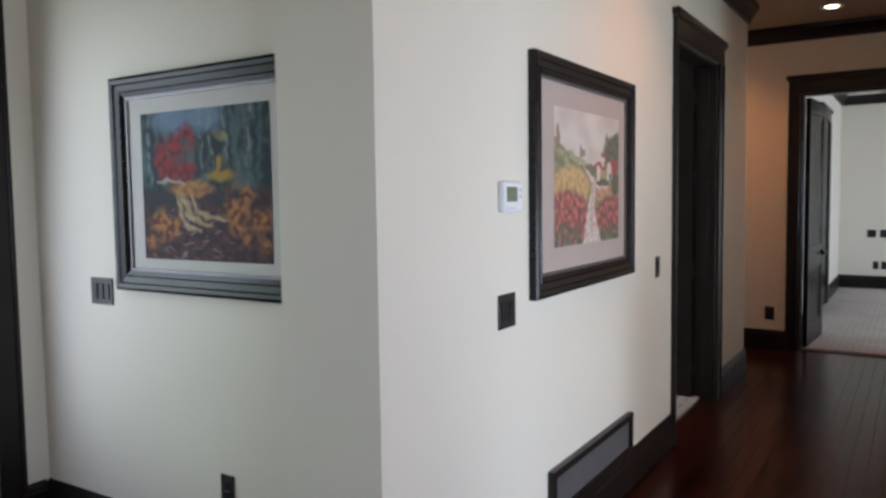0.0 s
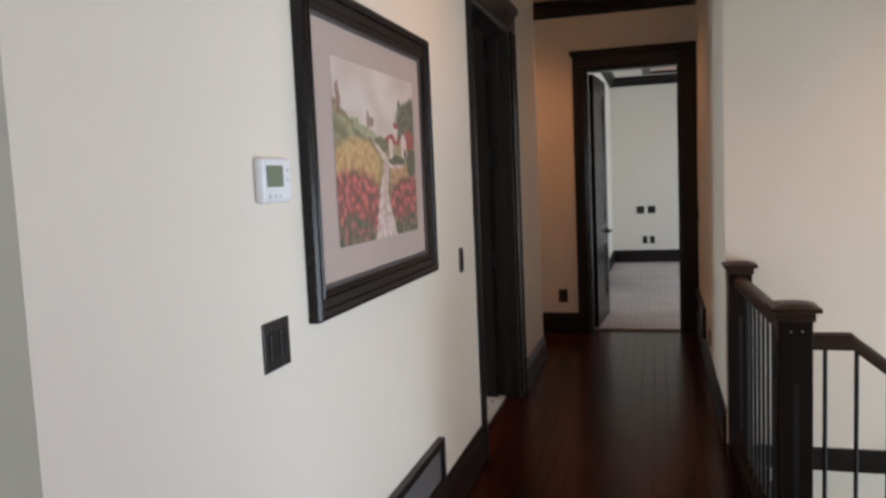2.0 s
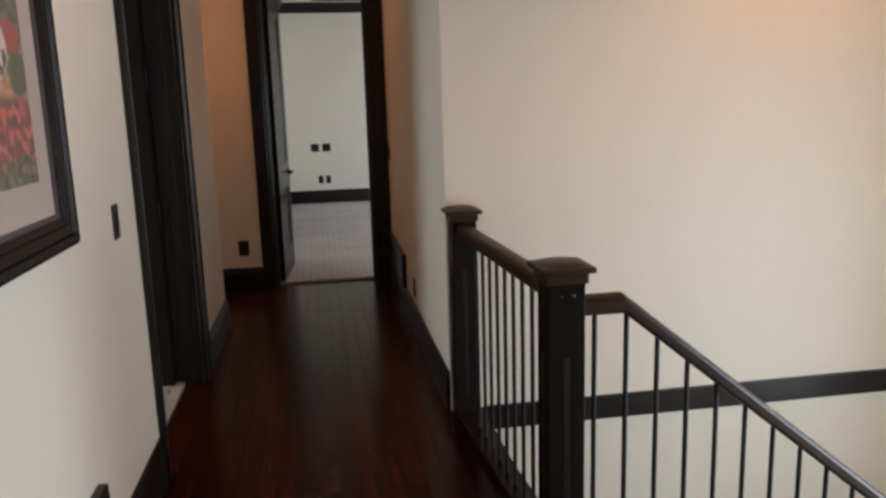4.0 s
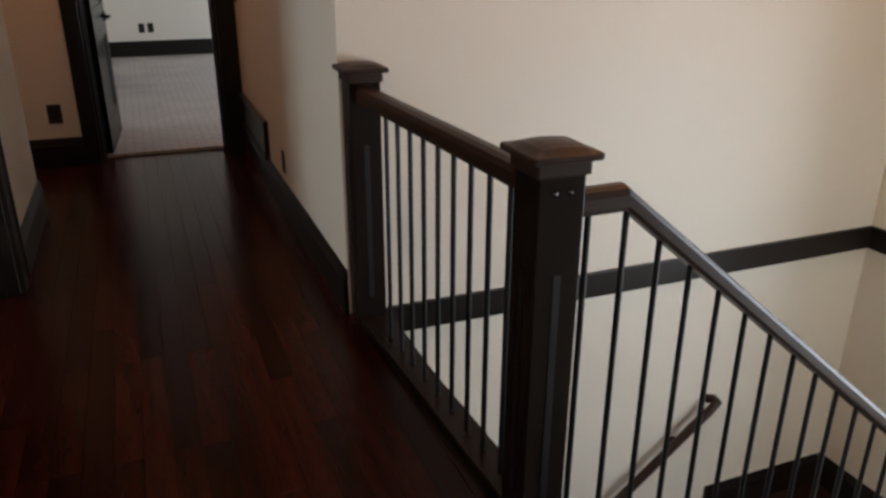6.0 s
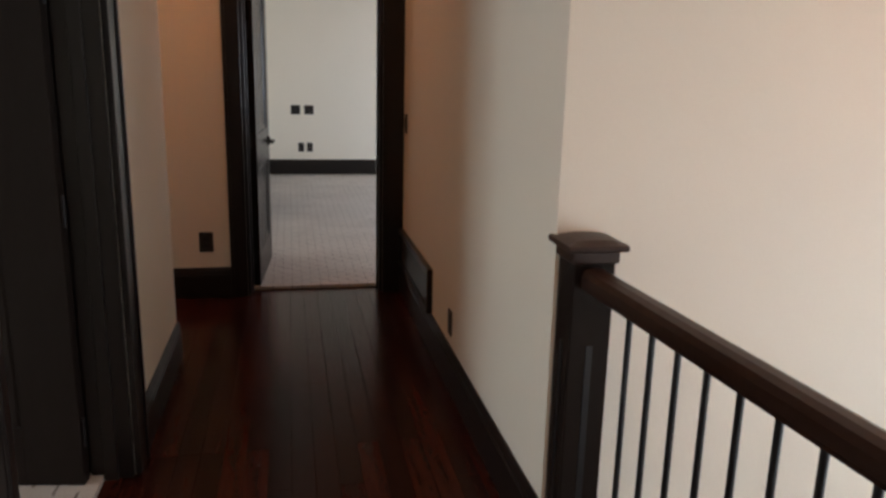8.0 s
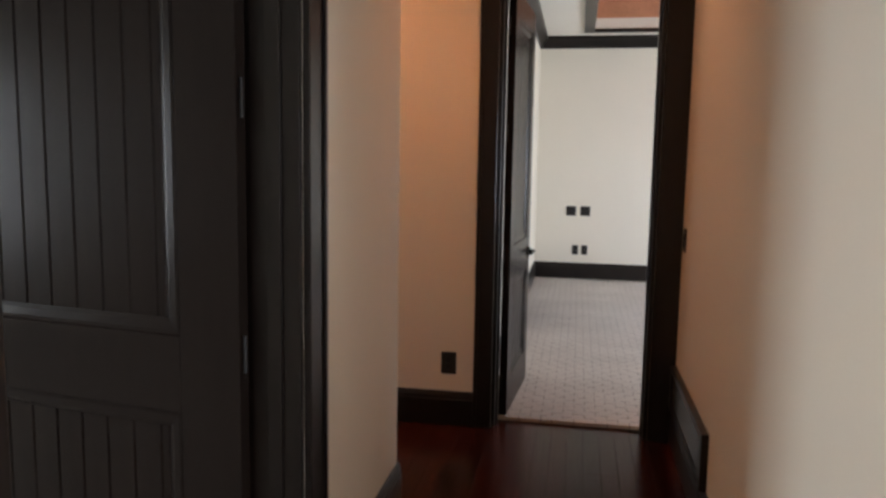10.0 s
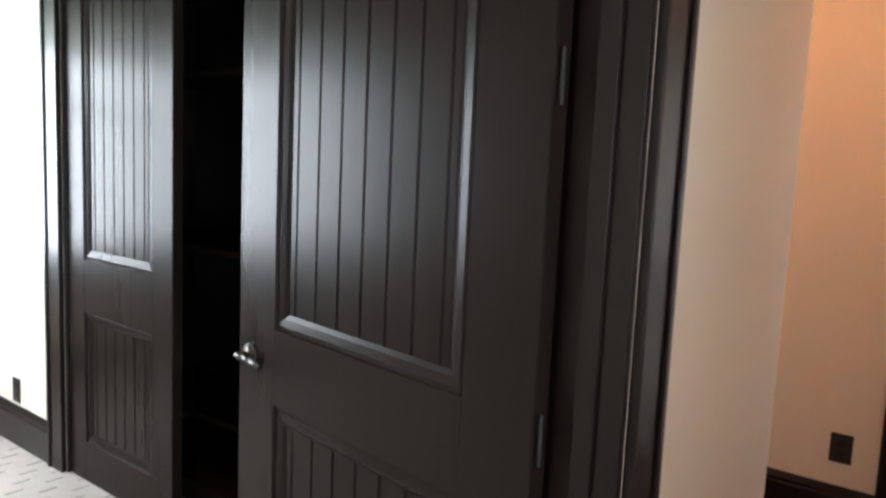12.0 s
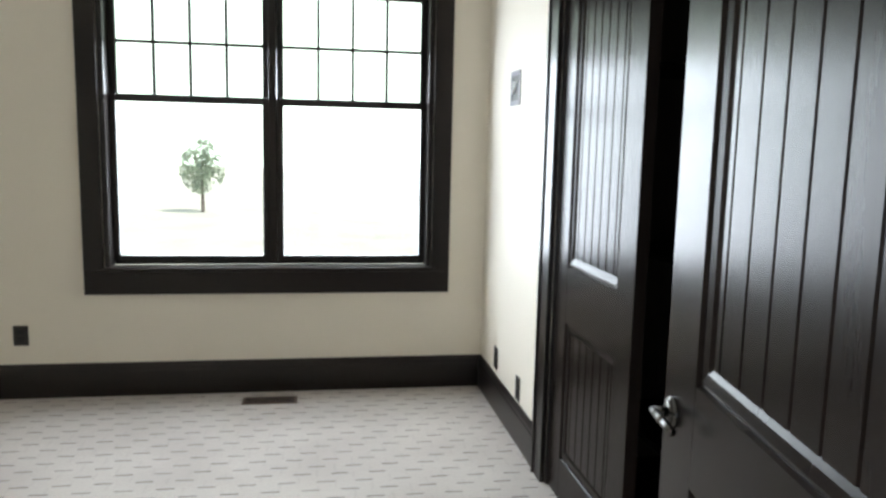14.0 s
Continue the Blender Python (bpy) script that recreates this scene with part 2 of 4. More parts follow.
structure(boxes("floor", FLOOR, [((-2.28, -1.6, -0.28), (1.29, RY, -0.012)), ((1.29, -1.6, -0.28), (2.4, 3.0, -0.012)), ((-0.02, RY, -0.28), (1.29, EY + 0.14, -0.012)), ((-0.10, DN, -0.28), (-0.0395, DF, 0.0)), ((-1.3, OC, -0.28), (-0.02, EY + 0.14, -0.012))]), "dark red-brown cherry plank floor of the upper hall", "floor")
structure(boxes("floor_bedroom", CARPET, [((WX, RY + 0.1, -0.28), (-0.14, CY + 0.1, 0.02)), ((-0.14, DN, -0.28), (-0.10, DF, 0.02))]), "cream carpet with a pattern of short dark dashes", "carpet")
structure(boxes("floor_far_room", CARPET_FAR, [((FX, EY + 0.14, -0.28), (4.5, FY, 0.02))]), "grey-beige carpet with a small maze pattern", "carpet")
structure(boxes("floor_closet", CARPET, [((-2.74, CY + 0.1, -0.28), (-0.16, 7.345, 0.02))]), "cream carpet inside the closet", "carpet")

structure(boxes("wall_left", WALL, [
    ((PX, PY, 0), (0, RY + 0.14, H)),
    ((-0.14, RY + 0.14, 0), (0, DN, H)),
    ((-0.14, DN, DT), (0, DF, H)),
    ((-0.14, DF, 0), (0, OC, H))]), "cream painted hall wall with a doorway", "wall")
structure(boxes("wall_recess", WALL, [((-2.28, RY, 0), (PX, RY + 0.14, H)), ((WX, RY, 0), (-2.42, RY + 0.14, H))]), "cream painted wall of the picture recess", "wall")
structure(boxes("wall_west", WALL, [((-2.42, 2.46, 0), (-2.28, RY + 0.14, H)), ((-2.42, -1.6, 0), (-2.28, 0.55, H)), ((-2.42, 0.55, 0), (-2.28, 2.46, 0.5)), ((-2.42, 0.55, 2.55), (-2.28, 2.46, H))]), "cream painted wall with a tall window opening", "wall")
structure(boxes("wall_south", WALL, [((-2.42, -1.74, -0.28), (2.54, -1.6, H))]), "plain cream painted wall", "wall")
structure(boxes("wall_east", WALL, [((2.4, -1.6, -0.28), (2.54, 0.2, H)), ((2.4, 2.7, -0.28), (2.54, 3.0, H)), ((2.4, 0.2, -0.28), (2.54, 2.7, 0.7)), ((2.4, 0.2, 2.25), (2.54, 2.7, H))]), "plain cream painted wall with a window opening", "wall")
structure(boxes("wall_stair_near", WALL, [((1.55, 3.0, LOW), (EX, 3.14, H))]), "plain cream painted wall beside the stairs", "wall")
structure(boxes("wall_alcove", WALL, [((-1.3, 7.345, 0), (-0.14, OC, H)), ((-1.44, 7.345, 0), (-1.3, EY, H))]), "cream painted wall round the hall alcove", "wall")
structure(boxes("wall_end", WALL, [((-1.44, EY, 0), (0.285, EY + 0.14, H)), ((1.13, EY, 0), (RX, EY + 0.14, H)), ((0.285, EY, DT), (1.13, EY + 0.14, H))]), "cream painted end wall of the hall with a doorway", "wall")
structure(boxes("wall_right", WALL, [((RX, SY, -0.28), (RX + 0.14, EY + 0.14, H))]), "cream painted wall of the hall", "wall")
structure(boxes("wall_stair", WALL, [((RX + 0.14, SY, LOW), (EX + 0.14, SY + 0.14, H)), ((RX, SY, LOW), (RX + 0.14, SY + 0.14, -0.28))]), "tall cream painted stairwell wall", "wall")
structure(boxes("wall_stair_end", WALL, [((EX, 4.40, LOW), (EX + 0.14, SY, H)), ((EX, 3.0, LOW), (EX + 0.14, 3.1, H)), ((EX, 3.1, LOW), (EX + 0.14, 4.40, -0.75)), ((EX, 3.1, 2.25), (EX + 0.14, 4.40, H))]), "cream painted end wall of the stairwell with a window opening", "wall")
structure(boxes("wall_under_hall", WALL, [((1.15, 3.0, LOW), (1.27, SY, -0.28))]), "cream painted wall under the hall floor", "wall")
structure(boxes("floor_lower", FLOOR, [((1.15, 3.0, LOW - 0.2), (EX + 0.14, SY + 0.14, LOW))]), "dark wooden floor at the foot of the stairs", "floor")

# bedroom shell
WY0, WY1, WZ0, WZ1 = 4.535, 6.348, 0.73, 2.34
structure(boxes("wall_bedroom_window", WALL, [((WX - 0.16, RY, 0), (WX, WY0, H)), ((WX - 0.16, WY1, 0), (WX, 7.345, H)), ((WX - 0.16, WY0, 0), (WX, WY1, WZ0)), ((WX - 0.16, WY0, WZ1), (WX, WY1, H))]), "cream painted bedroom wall with a wide window opening", "wall")
CX0, CX1 = -2.70, -0.30
structure(boxes("wall_closet", WALL, [((WX, CY, 0), (CX0, CY + 0.12, H)), ((CX1, CY, 0), (-0.14, CY + 0.12, H)), ((CX0, CY, DT), (CX1, CY + 0.12, H)), ((-2.86, CY + 0.12, 0), (-2.74, 7.345, H)), ((-0.16, CY + 0.12, 0), (-0.142, 7.345, H)), ((-2.86, 7.345, 0), (-1.44, 7.47, H))]), "cream painted bedroom wall with a closet opening", "wall")
structure(boxes("ceiling_bedroom", CEIL, [((WX - 0.16, RY, H), (-0.07, 7.47, H + 0.12))]), "white painted bedroom ceiling", "ceiling")

# far room shell, with a tray ceiling
FH = 2.98
TX0, TX1, TY0, TY1 = 0.82, 3.6, 10.0, 13.45
structure(boxes("wall_far_back", WALL, [((FX - 0.14, FY, 0), (4.64, FY + 0.14, H + 0.4))]), "cream painted back wall of the far room", "wall")
structure(boxes("wall_far_left", WALL, [((FX - 0.14, EY + 0.14, 0), (FX, FY, H + 0.4))]), "cream painted side wall of the far room", "wall")
structure(boxes("wall_far_right", WALL, [((4.5, EY, 0), (4.64, 10.3, H + 0.4)), ((4.5, 12.9, 0), (4.64, FY, H + 0.4)), ((4.5, 10.3, 0), (4.64, 12.9, 0.8)), ((4.5, 10.3, 2.4), (4.64, 12.9, H + 0.4))]), "cream painted side wall of the far room with a window opening", "wall")
structure(boxes("wall_far_front", WALL, [((RX + 0.14, EY, 0), (4.5, EY + 0.14, H))]), "plain cream painted wall", "wall")
structure(boxes("ceiling_far_room", CEIL, [((FX, EY + 0.14, FH), (TX0, FY, FH + 0.12)), ((TX1, EY + 0.14, FH), (4.5, FY, FH + 0.12)), ((TX0, EY + 0.14, FH), (TX1, TY0, FH + 0.12)), ((TX0, TY1, FH), (TX1, FY, FH + 0.12))]), "white ceiling round a raised tray", "ceiling")
structure(boxes("ceiling_tray", TRAY, [((TX0 - 0.1, TY0 - 0.1, FH + 0.30), (TX1 + 0.1, TY1 + 0.1, FH + 0.4)), ((TX0 - 0.1, TY0 - 0.1, FH + 0.12), (TX0, TY1 + 0.1, FH + 0.3)), ((TX1, TY0 - 0.1, FH + 0.12), (TX1 + 0.1, TY1 + 0.1, FH + 0.3)), ((TX0, TY0 - 0.1, FH + 0.12), (TX1, TY0, FH + 0.3)), ((TX0, TY1, FH + 0.12), (TX1, TY1 + 0.1, FH + 0.3))]), "raised tray of the far room's ceiling, coloured as rope-lit", "ceiling")
structure(boxes("trim_tray", TRIM, [((TX0 - 0.10, TY0 - 0.10, FH - 0.03), (TX0 + 0.02, TY1 + 0.10, FH)), ((TX1 - 0.02, TY0 - 0.10, FH - 0.03), (TX1 + 0.10, TY1 + 0.10, FH)), ((TX0 + 0.02, TY0 - 0.10, FH - 0.03), (TX1 - 0.02, TY0 + 0.02, FH)), ((TX0 + 0.02, TY1 - 0.02, FH - 0.03), (TX1 - 0.02, TY1 + 0.10, FH))], 0.006), "dark wooden border round the ceiling tray", "trim")
structure(boxes("ceiling", CEIL_HALL, [((-2.42, -1.74, H), (EX + 0.14, RY + 0.0, H + 0.12)), ((-0.07, RY, H), (EX + 0.14, 7.47, H + 0.12)), ((-1.44, 7.47, H), (EX + 0.14, EY + 0.14, H + 0.12))]), "dark tan hall ceiling with recessed lights", "ceiling")

# mouldings
Y, X = Vector((0, 1, 0)), Vector((1, 0, 0))
CAS = 0.12
runs = [((0, PY - 0.018, 0), (0, DN - 0.055, 0), X), ((0, DF + CAS, 0), (0, OC + 0.018, 0), X), ((PX, PY, 0), (0, PY, 0), -Y),
        ((PX, RY, 0), (PX, PY - 0.018, 0), -X), ((-2.28, RY, 0), (PX - 0.018, RY, 0), -Y), ((-2.28, 2.57, 0), (-2.28, RY - 0.018, 0), X),
        ((0, OC, 0), (-1.3, OC, 0), Y), ((-1.3, EY, 0), (0.184, EY, 0), -Y), ((RX, EY, 0), (RX, SY - 0.0, 0), -X),
        ((WX, RY + 0.14, 0.016), (WX, CY, 0.016), X), ((WX + 0.018, CY, 0.016), (CX0 - CAS, CY, 0.016), -Y),
        ((FX, FY, 0.03), (4.5, FY, 0.03), -Y), ((FX, EY + 0.14, 0.02), (FX, 10.98, 0.02), X), ((FX, 12.12, 0.03), (FX, FY - 0.018, 0.03), X)]
mouldings("baseboard", BASE, runs, "dark espresso baseboard with a moulded top", "baseboard")
C = H - 0.14
runs = [((0, PY, C), (0, OC, C), X), ((-1.3, EY, C), (RX, EY, C), -Y), ((RX, EY, C), (RX, SY, C), -X), ((0, OC, C), (-1.3, OC, C), Y),
        ((FX, FY, FH - 0.14), (4.5, FY, FH - 0.14), -Y), ((FX, EY + 0.14, FH - 0.14), (FX, FY, FH - 0.14), X), ((WX, RY + 0.14, C), (WX, CY, C), X), ((WX, CY, C), (-0.14, CY, C), -Y)]
mouldings("trim_crown", CROWN, runs, "dark espresso crown moulding under the ceiling", "trim")
structure(boxes("trim_belt", TRIM, [((RX + 0.16, SY - 0.022, -0.115), (EX, SY, 0.006)), ((EX - 0.022, 4.42, -0.115), (EX, SY - 0.022, 0.006))], 0.003), "dark wooden belt across the stairwell wall at floor level", "trim")
mouldings("baseboard_landing", BASE, [((3.28, SY, LZ), (EX, SY, LZ), -Y), ((EX, 3.14, LZ), (EX, SY - 0.018, LZ), -X)], "dark espresso baseboard round the stair landing", "baseboard")


# ---- doors ----
def casing(name, parent_label, m, width, height, head_over=0.022, sides=(True, True), depth=0.022, far=None):
    """Door casing in its own plane: x across the opening, y out of the wall, z up. One thing with side, head and cap parts."""
    top = new(name)
    top.matrix_world = m
    for i, (a, b) in enumerate(((-CAS, 0.0), (width, width + (far or CAS)))):
        if sides[i]:
            boxes("side", TRIM, [((a, 0, 0), (b, depth, height)), ((a if i == 0 else b - 0.02, depth, 0), (a + 0.02 if i == 0 else b, depth + 0.008, height))], 0.003, top)
    l, r = -CAS * sides[0], width + (far or CAS) * sides[1]
    boxes("head", TRIM, [((l, 0, height), (r, depth + 0.004, height + 0.125))], 0.003, top)
    boxes("cap", TRIM, [((l - head_over * sides[0], 0, height + 0.125), (r + head_over * sides[1], depth + 0.024, height + 0.165)), ((l - 0.008 * sides[0], 0, height + 0.11), (r + 0.008 * sides[1], depth + 0.014, height + 0.125))], 0.004, top)
    return structure(top, parent_label, "door casing")


def jamb(name, m, width, height, depth, label):
    """Lining of a doorway: x across, y through the wall, z up."""
    ob = boxes(name, TRIM, [((0, 0, 0), (0.02, depth, height)), ((width - 0.02, 0, 0), (width, depth, height)), ((0.02, 0, height - 0.02), (width - 0.02, depth, height)),
                            ((0.02, depth * 0.36, 0), (0.032, depth * 0.66, height - 0.02)), ((width - 0.032, depth * 0.36, 0), (width - 0.02, depth * 0.66, height - 0.02))], 0.002)
    ob.matrix_world = m
    return structure(ob, label, "door jamb")


def ring(bm, x0, x1, z0, z1, y0, y1, w):
    """A sloping moulding round the inside of a panel, from the door's face y0 in to y1."""
    loops = []
    for f, g in ((0, 0), (0.10, 0.5), (0.30, 0.42), (0.72, 0.62), (1.0, 1.0)):
        e, y = w * f, y0 + (y1 - y0) * g
        loops.append([bm.verts.new((x, y, z)) for x, z in ((x0 + e, z0 + e), (x1 - e, z0 + e), (x1 - e, z1 - e), (x0 + e, z1 - e))])
    for a, b in zip(loops, loops[1:]):
        for n in range(4):
            bm.faces.new((a[n], a[(n + 1) % 4], b[(n + 1) % 4], b[n]))


def plank_mesh(w, h, t, v=0.005):
    """One V-jointed board of a door panel."""
    bm = bmesh.new()
    prof = [(0, -t / 2 + v), (v, -t / 2), (w - v, -t / 2), (w, -t / 2 + v), (w, t / 2 - v), (w - v, t / 2), (v, t / 2), (0, t / 2 - v)]
    lo = [bm.verts.new((x, y, 0)) for x, y in prof]
    hi = [bm.verts.new((x, y, h)) for x, y in prof]
    n = len(prof)
    for i in range(n):
        bm.faces.new((lo[i], lo[(i + 1) % n], hi[(i + 1) % n], hi[i]))
    bm.faces.new(lo)
    bm.faces.new(hi[::-1])
    bmesh.ops.recalc_face_normals(bm, faces=bm.faces)
    me = bpy.data.meshes.new("plank")
    bm.to_mesh(me)
    bm.free()
    me.materials.append(WOOD)
    return me


def panel_door(label, m, width, height, stile=0.125, planks=6, lever=True, hinges=True, rail_z=(0.22, 0.768, 0.98), mould=0.05, sliver=0.03):
    """A two-panel door with boarded panels: hinge edge at x = 0, free edge at x = width, z up."""
    t = 0.044
    top = new("panel_door")
    top.matrix_world = m
    z1, z2, z3 = rail_z
    z4 = height - 0.14
    for x in (0, width - stile):
        boxes("stile", WOOD, [((x, -t / 2, 0.012), (x + stile, t / 2, height))], 0.002, top)
    for a, b in ((0.012, z1), (z2, z3), (z4, height)):
        boxes("rail", WOOD, [((stile, -t / 2 + 0.0004, a), (width - stile, t / 2 - 0.0004, b))], 0.0, top)
    for a, b in ((z1, z2), (z3, z4)):
        for s in (-1, 1):
            bm = bmesh.new()
            ring(bm, stile, width - stile, a, b, s * t / 2, s * 0.007, mould)
            finish("panel_moulding", bm, WOOD, top)
        inner = width - 2 * stile - 2 * mould
        w = (inner - 2 * sliver) / planks
        m0 = mould - 0.001
        wide, thin = plank_mesh(w, b - a - 2 * m0, 0.018), plank_mesh(sliver, b - a - 2 * m0, 0.018)
        x = stile + mould
        for i in range(planks + 2):
            edge = i in (0, planks + 1)
            ob = new("plank", thin if edge else wide)
            ob.location = (x, 0, a + m0)
            ob.parent = top
            x += sliver if edge else w
    if lever:
        x, z = width - 0.068, 0.885
        bm = bmesh.new()
        for s in (-1, 1):
            put_tube(bm, (x, s * 0.018, z), (x, s * 0.032, z), 0.033, 24)
            put_tube(bm, (x, s * 0.032, z), (x, s * 0.036, z), 0.027, 24)
            put_tube(bm, (x, s * 0.03, z), (x, s * 0.066, z), 0.011, 14)
            pts = [(x + 0.012, s * 0.062, z), (x - 0.03, s * 0.066, z + 0.003), (x - 0.07, s * 0.064, z + 0.001), (x - 0.108, s * 0.058, z - 0.006)]
            for p, q in zip(pts, pts[1:]):
                put_tube(bm, p, q, 0.0095, 12)
        tagged(finish("lever_handle", bm, NICKEL, top, True), "dark nickel lever handle on a round rose")
    if hinges:
        for z in (0.2, 0.95, 1.62, height - 0.2):
            bm = bmesh.new()
            put_tube(bm, (-0.009, t / 2 - 0.012, z - 0.05), (-0.009, t / 2 - 0.012, z + 0.05), 0.005, 10)
            finish("hinge", bm, IRON, top)
    return tagged(top, label, "door")


# hall end doorway
casing("door_casing", "dark espresso casing round the hall's end doorway", pose(1.13, EY, 0, rz=180), 0.845, DT, sides=(False, True), far=0.10)
boxes_side = boxes("trim_hall_corner", TRIM, [((1.13, EY - 0.022, 0), (RX - 0.001, EY, DT + 0.125)), ((1.13, EY - 0.046, DT + 0.125), (RX - 0.001, EY, DT + 0.165))], 0.003)
structure(boxes_side, "dark espresso casing board against the side wall", "trim")
casing("door_casing", "dark espresso casing inside the far room", pose(0.285, EY + 0.14, 0), 0.845, DT, sides=(False, True))
jamb("door_jamb", pose(0.285, EY, 0), 0.845, DT, 0.14, "dark espresso lining of the end doorway")
panel_door("dark espresso boarded door standing open into the far room", pose(0.335, EY + 0.155, 0.012, rz=86), 0.80, DT - 0.04, stile=0.125, mould=0.04)

# bedroom doorway
casing("door_casing", "dark espresso casing round the bedroom doorway", pose(0, DF, 0, rz=-90), DF - DN, DT, far=0.055)
casing("door_casing", "dark espresso casing inside the bedroom", pose(-0.14, DN, 0, rz=90), DF - DN, DT)
jamb("door_jamb", pose(0, DN, 0, rz=90), DF - DN, DT, 0.14, "dark espresso lining of the bedroom doorway")
panel_door("dark espresso boarded door standing open into the bedroom", pose(-0.141, 6.317, 0.012, rz=171.1), 1.103, DT - 0.04, stile=0.19)

# closet
casing("door_casing", "dark espresso casing round the closet opening", pose(CX1, CY, 0, rz=180), CX1 - CX0, DT)
jamb("door_jamb", pose(CX0, CY, 0), CX1 - CX0, DT, 0.12, "dark espresso lining of the closet opening")
panel_door("dark espresso boarded closet door, closed", pose(CX0 + 0.025, CY + 0.03, 0.01), 0.775, DT - 0.04, stile=0.132, planks=5, lever=False, hinges=False, rail_z=(0.185, 0.755, 0.98), mould=0.042)
# Dark sheets added over the cream walls to keep the closet's inside dark.
structure(boxes("closet_dark_sheets", TRIM, [((-2.74, 7.325, 0.004), (-0.16, 7.345, H)), ((-2.74, CY + 0.12, 0.004), (-2.72, 7.325, H)), ((-0.18, CY + 0.12, 0.004), (-0.16, 7.325, H))]), "dark sheets over the closet's inner walls", "lining")


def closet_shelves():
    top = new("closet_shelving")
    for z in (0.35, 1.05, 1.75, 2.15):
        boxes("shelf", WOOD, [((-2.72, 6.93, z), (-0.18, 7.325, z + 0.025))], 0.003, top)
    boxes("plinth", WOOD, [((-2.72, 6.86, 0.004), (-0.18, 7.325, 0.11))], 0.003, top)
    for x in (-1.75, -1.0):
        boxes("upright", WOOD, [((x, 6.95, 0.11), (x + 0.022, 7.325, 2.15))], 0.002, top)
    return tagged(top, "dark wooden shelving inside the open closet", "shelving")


closet_shelves()

# far room's side door
casing("door_casing", "dark espresso casing on the far room's side wall", pose(FX, 11.1, 0, rz=-90) @ pose(-0.9, 0, 0), 0.9, DT)
structure(boxes("door_side", WOOD, [((FX, 11.1, 0.005), (FX + 0.006, 12.0, DT))]), "dark espresso closed door of the far room", "door")


# ---- windows ----
def double_window(name, label, m, width, height, full=True):
    """Two double-hung sashes side by side, x across, y inwards, z up; with casing, jamb, sashes, muntins and panes."""
    top = new(name)
    top.matrix_world = m
    c = 0.105
    boxes("casing", TRIM, [((-c, 0, -0.13), (width + c, 0.022, -0.005)), ((-c, 0, -0.005), (0, 0.022, height)), ((width, 0, -0.005), (width + c, 0.022, height)), ((-c, 0, height), (width + c, 0.024, height + 0.13)), ((-c - 0.02, 0, height + 0.13), (width + c + 0.02, 0.045, height + 0.165))], 0.003, top)
    boxes("sill", TRIM, [((-0.03, -0.10, -0.005), (width + 0.03, 0.03, 0.02))], 0.004, top)
    boxes("frame", TRIM, [((0, -0.16, 0.02), (0.03, -0.001, height)), ((width - 0.03, -0.16, 0.02), (width, -0.001, height)), ((0.03, -0.16, height - 0.03), (width - 0.03, -0.001, height)), ((0.03, -0.16, 0.02), (width - 0.03, -0.11, 0.045)),
                          ((width / 2 - 0.022, -0.15, 0.045), (width / 2 + 0.022, -0.06, height - 0.03))], 0.003, top)
    for x0, x1 in ((0.03, width / 2 - 0.022), (width / 2 + 0.022, width - 0.03)):
        mid = 0.968
        s = 0.036
        boxes("sash", TRIM, [((x0, -0.115, 0.045), (x0 + s, -0.08, mid)), ((x1 - s, -0.115, 0.045), (x1, -0.08, mid)), ((x0 + s, -0.115, 0.045), (x1 - s, -0.08, 0.075)), ((x0 + s, -0.115, mid - 0.04), (x1 - s, -0.08, mid))], 0.003, top)
        boxes("sash", TRIM, [((x0, -0.150, mid - 0.03), (x0 + s, -0.118, height - 0.03)), ((x1 - s, -0.150, mid - 0.03), (x1, -0.118, height - 0.03)), ((x0 + s, -0.150, mid - 0.03), (x1 - s, -0.118, mid + 0.005)), ((x0 + s, -0.150, height - 0.07), (x1 - s, -0.118, height - 0.03))], 0.003, top)
        gx0, gx1, gz0, gz1 = x0 + s, x1 - s, mid + 0.005, height - 0.07
        bars = [((gx0 + (gx1 - gx0) * k / 4 - 0.0085, -0.146, gz0), (gx0 + (gx1 - gx0) * k / 4 + 0.0085, -0.124, gz1)) for k in (1, 2, 3)]
        bars += [((gx0, -0.145, gz0 + (gz1 - gz0) * 0.5 - 0.0085), (gx1, -0.125, gz0 + (gz1 - gz0) * 0.5 + 0.0085))]
        boxes("muntin", TRIM, bars, 0.0, top)
        for z0, z1, y in ((0.075, mid - 0.04, -0.1), (gz0, gz1, -0.135)):
            g = boxes("pane", GLASS, [((gx0, y - 0.003, z0), (gx1, y + 0.003, z1))], 0, top)
            g.visible_shadow = False
    return structure(top, label, "window")


double_window("window_1", "wide dark-framed double-hung window with small upper panes", pose(WX, WY1, WZ0, rz=-90), WY1 - WY0, WZ1 - WZ0)
casing("window_casing", "dark casing of a tall window beside the recess", pose(-2.28, 2.46, 0.0, rz=-90), 1.91, 2.55, sides=(True, False))


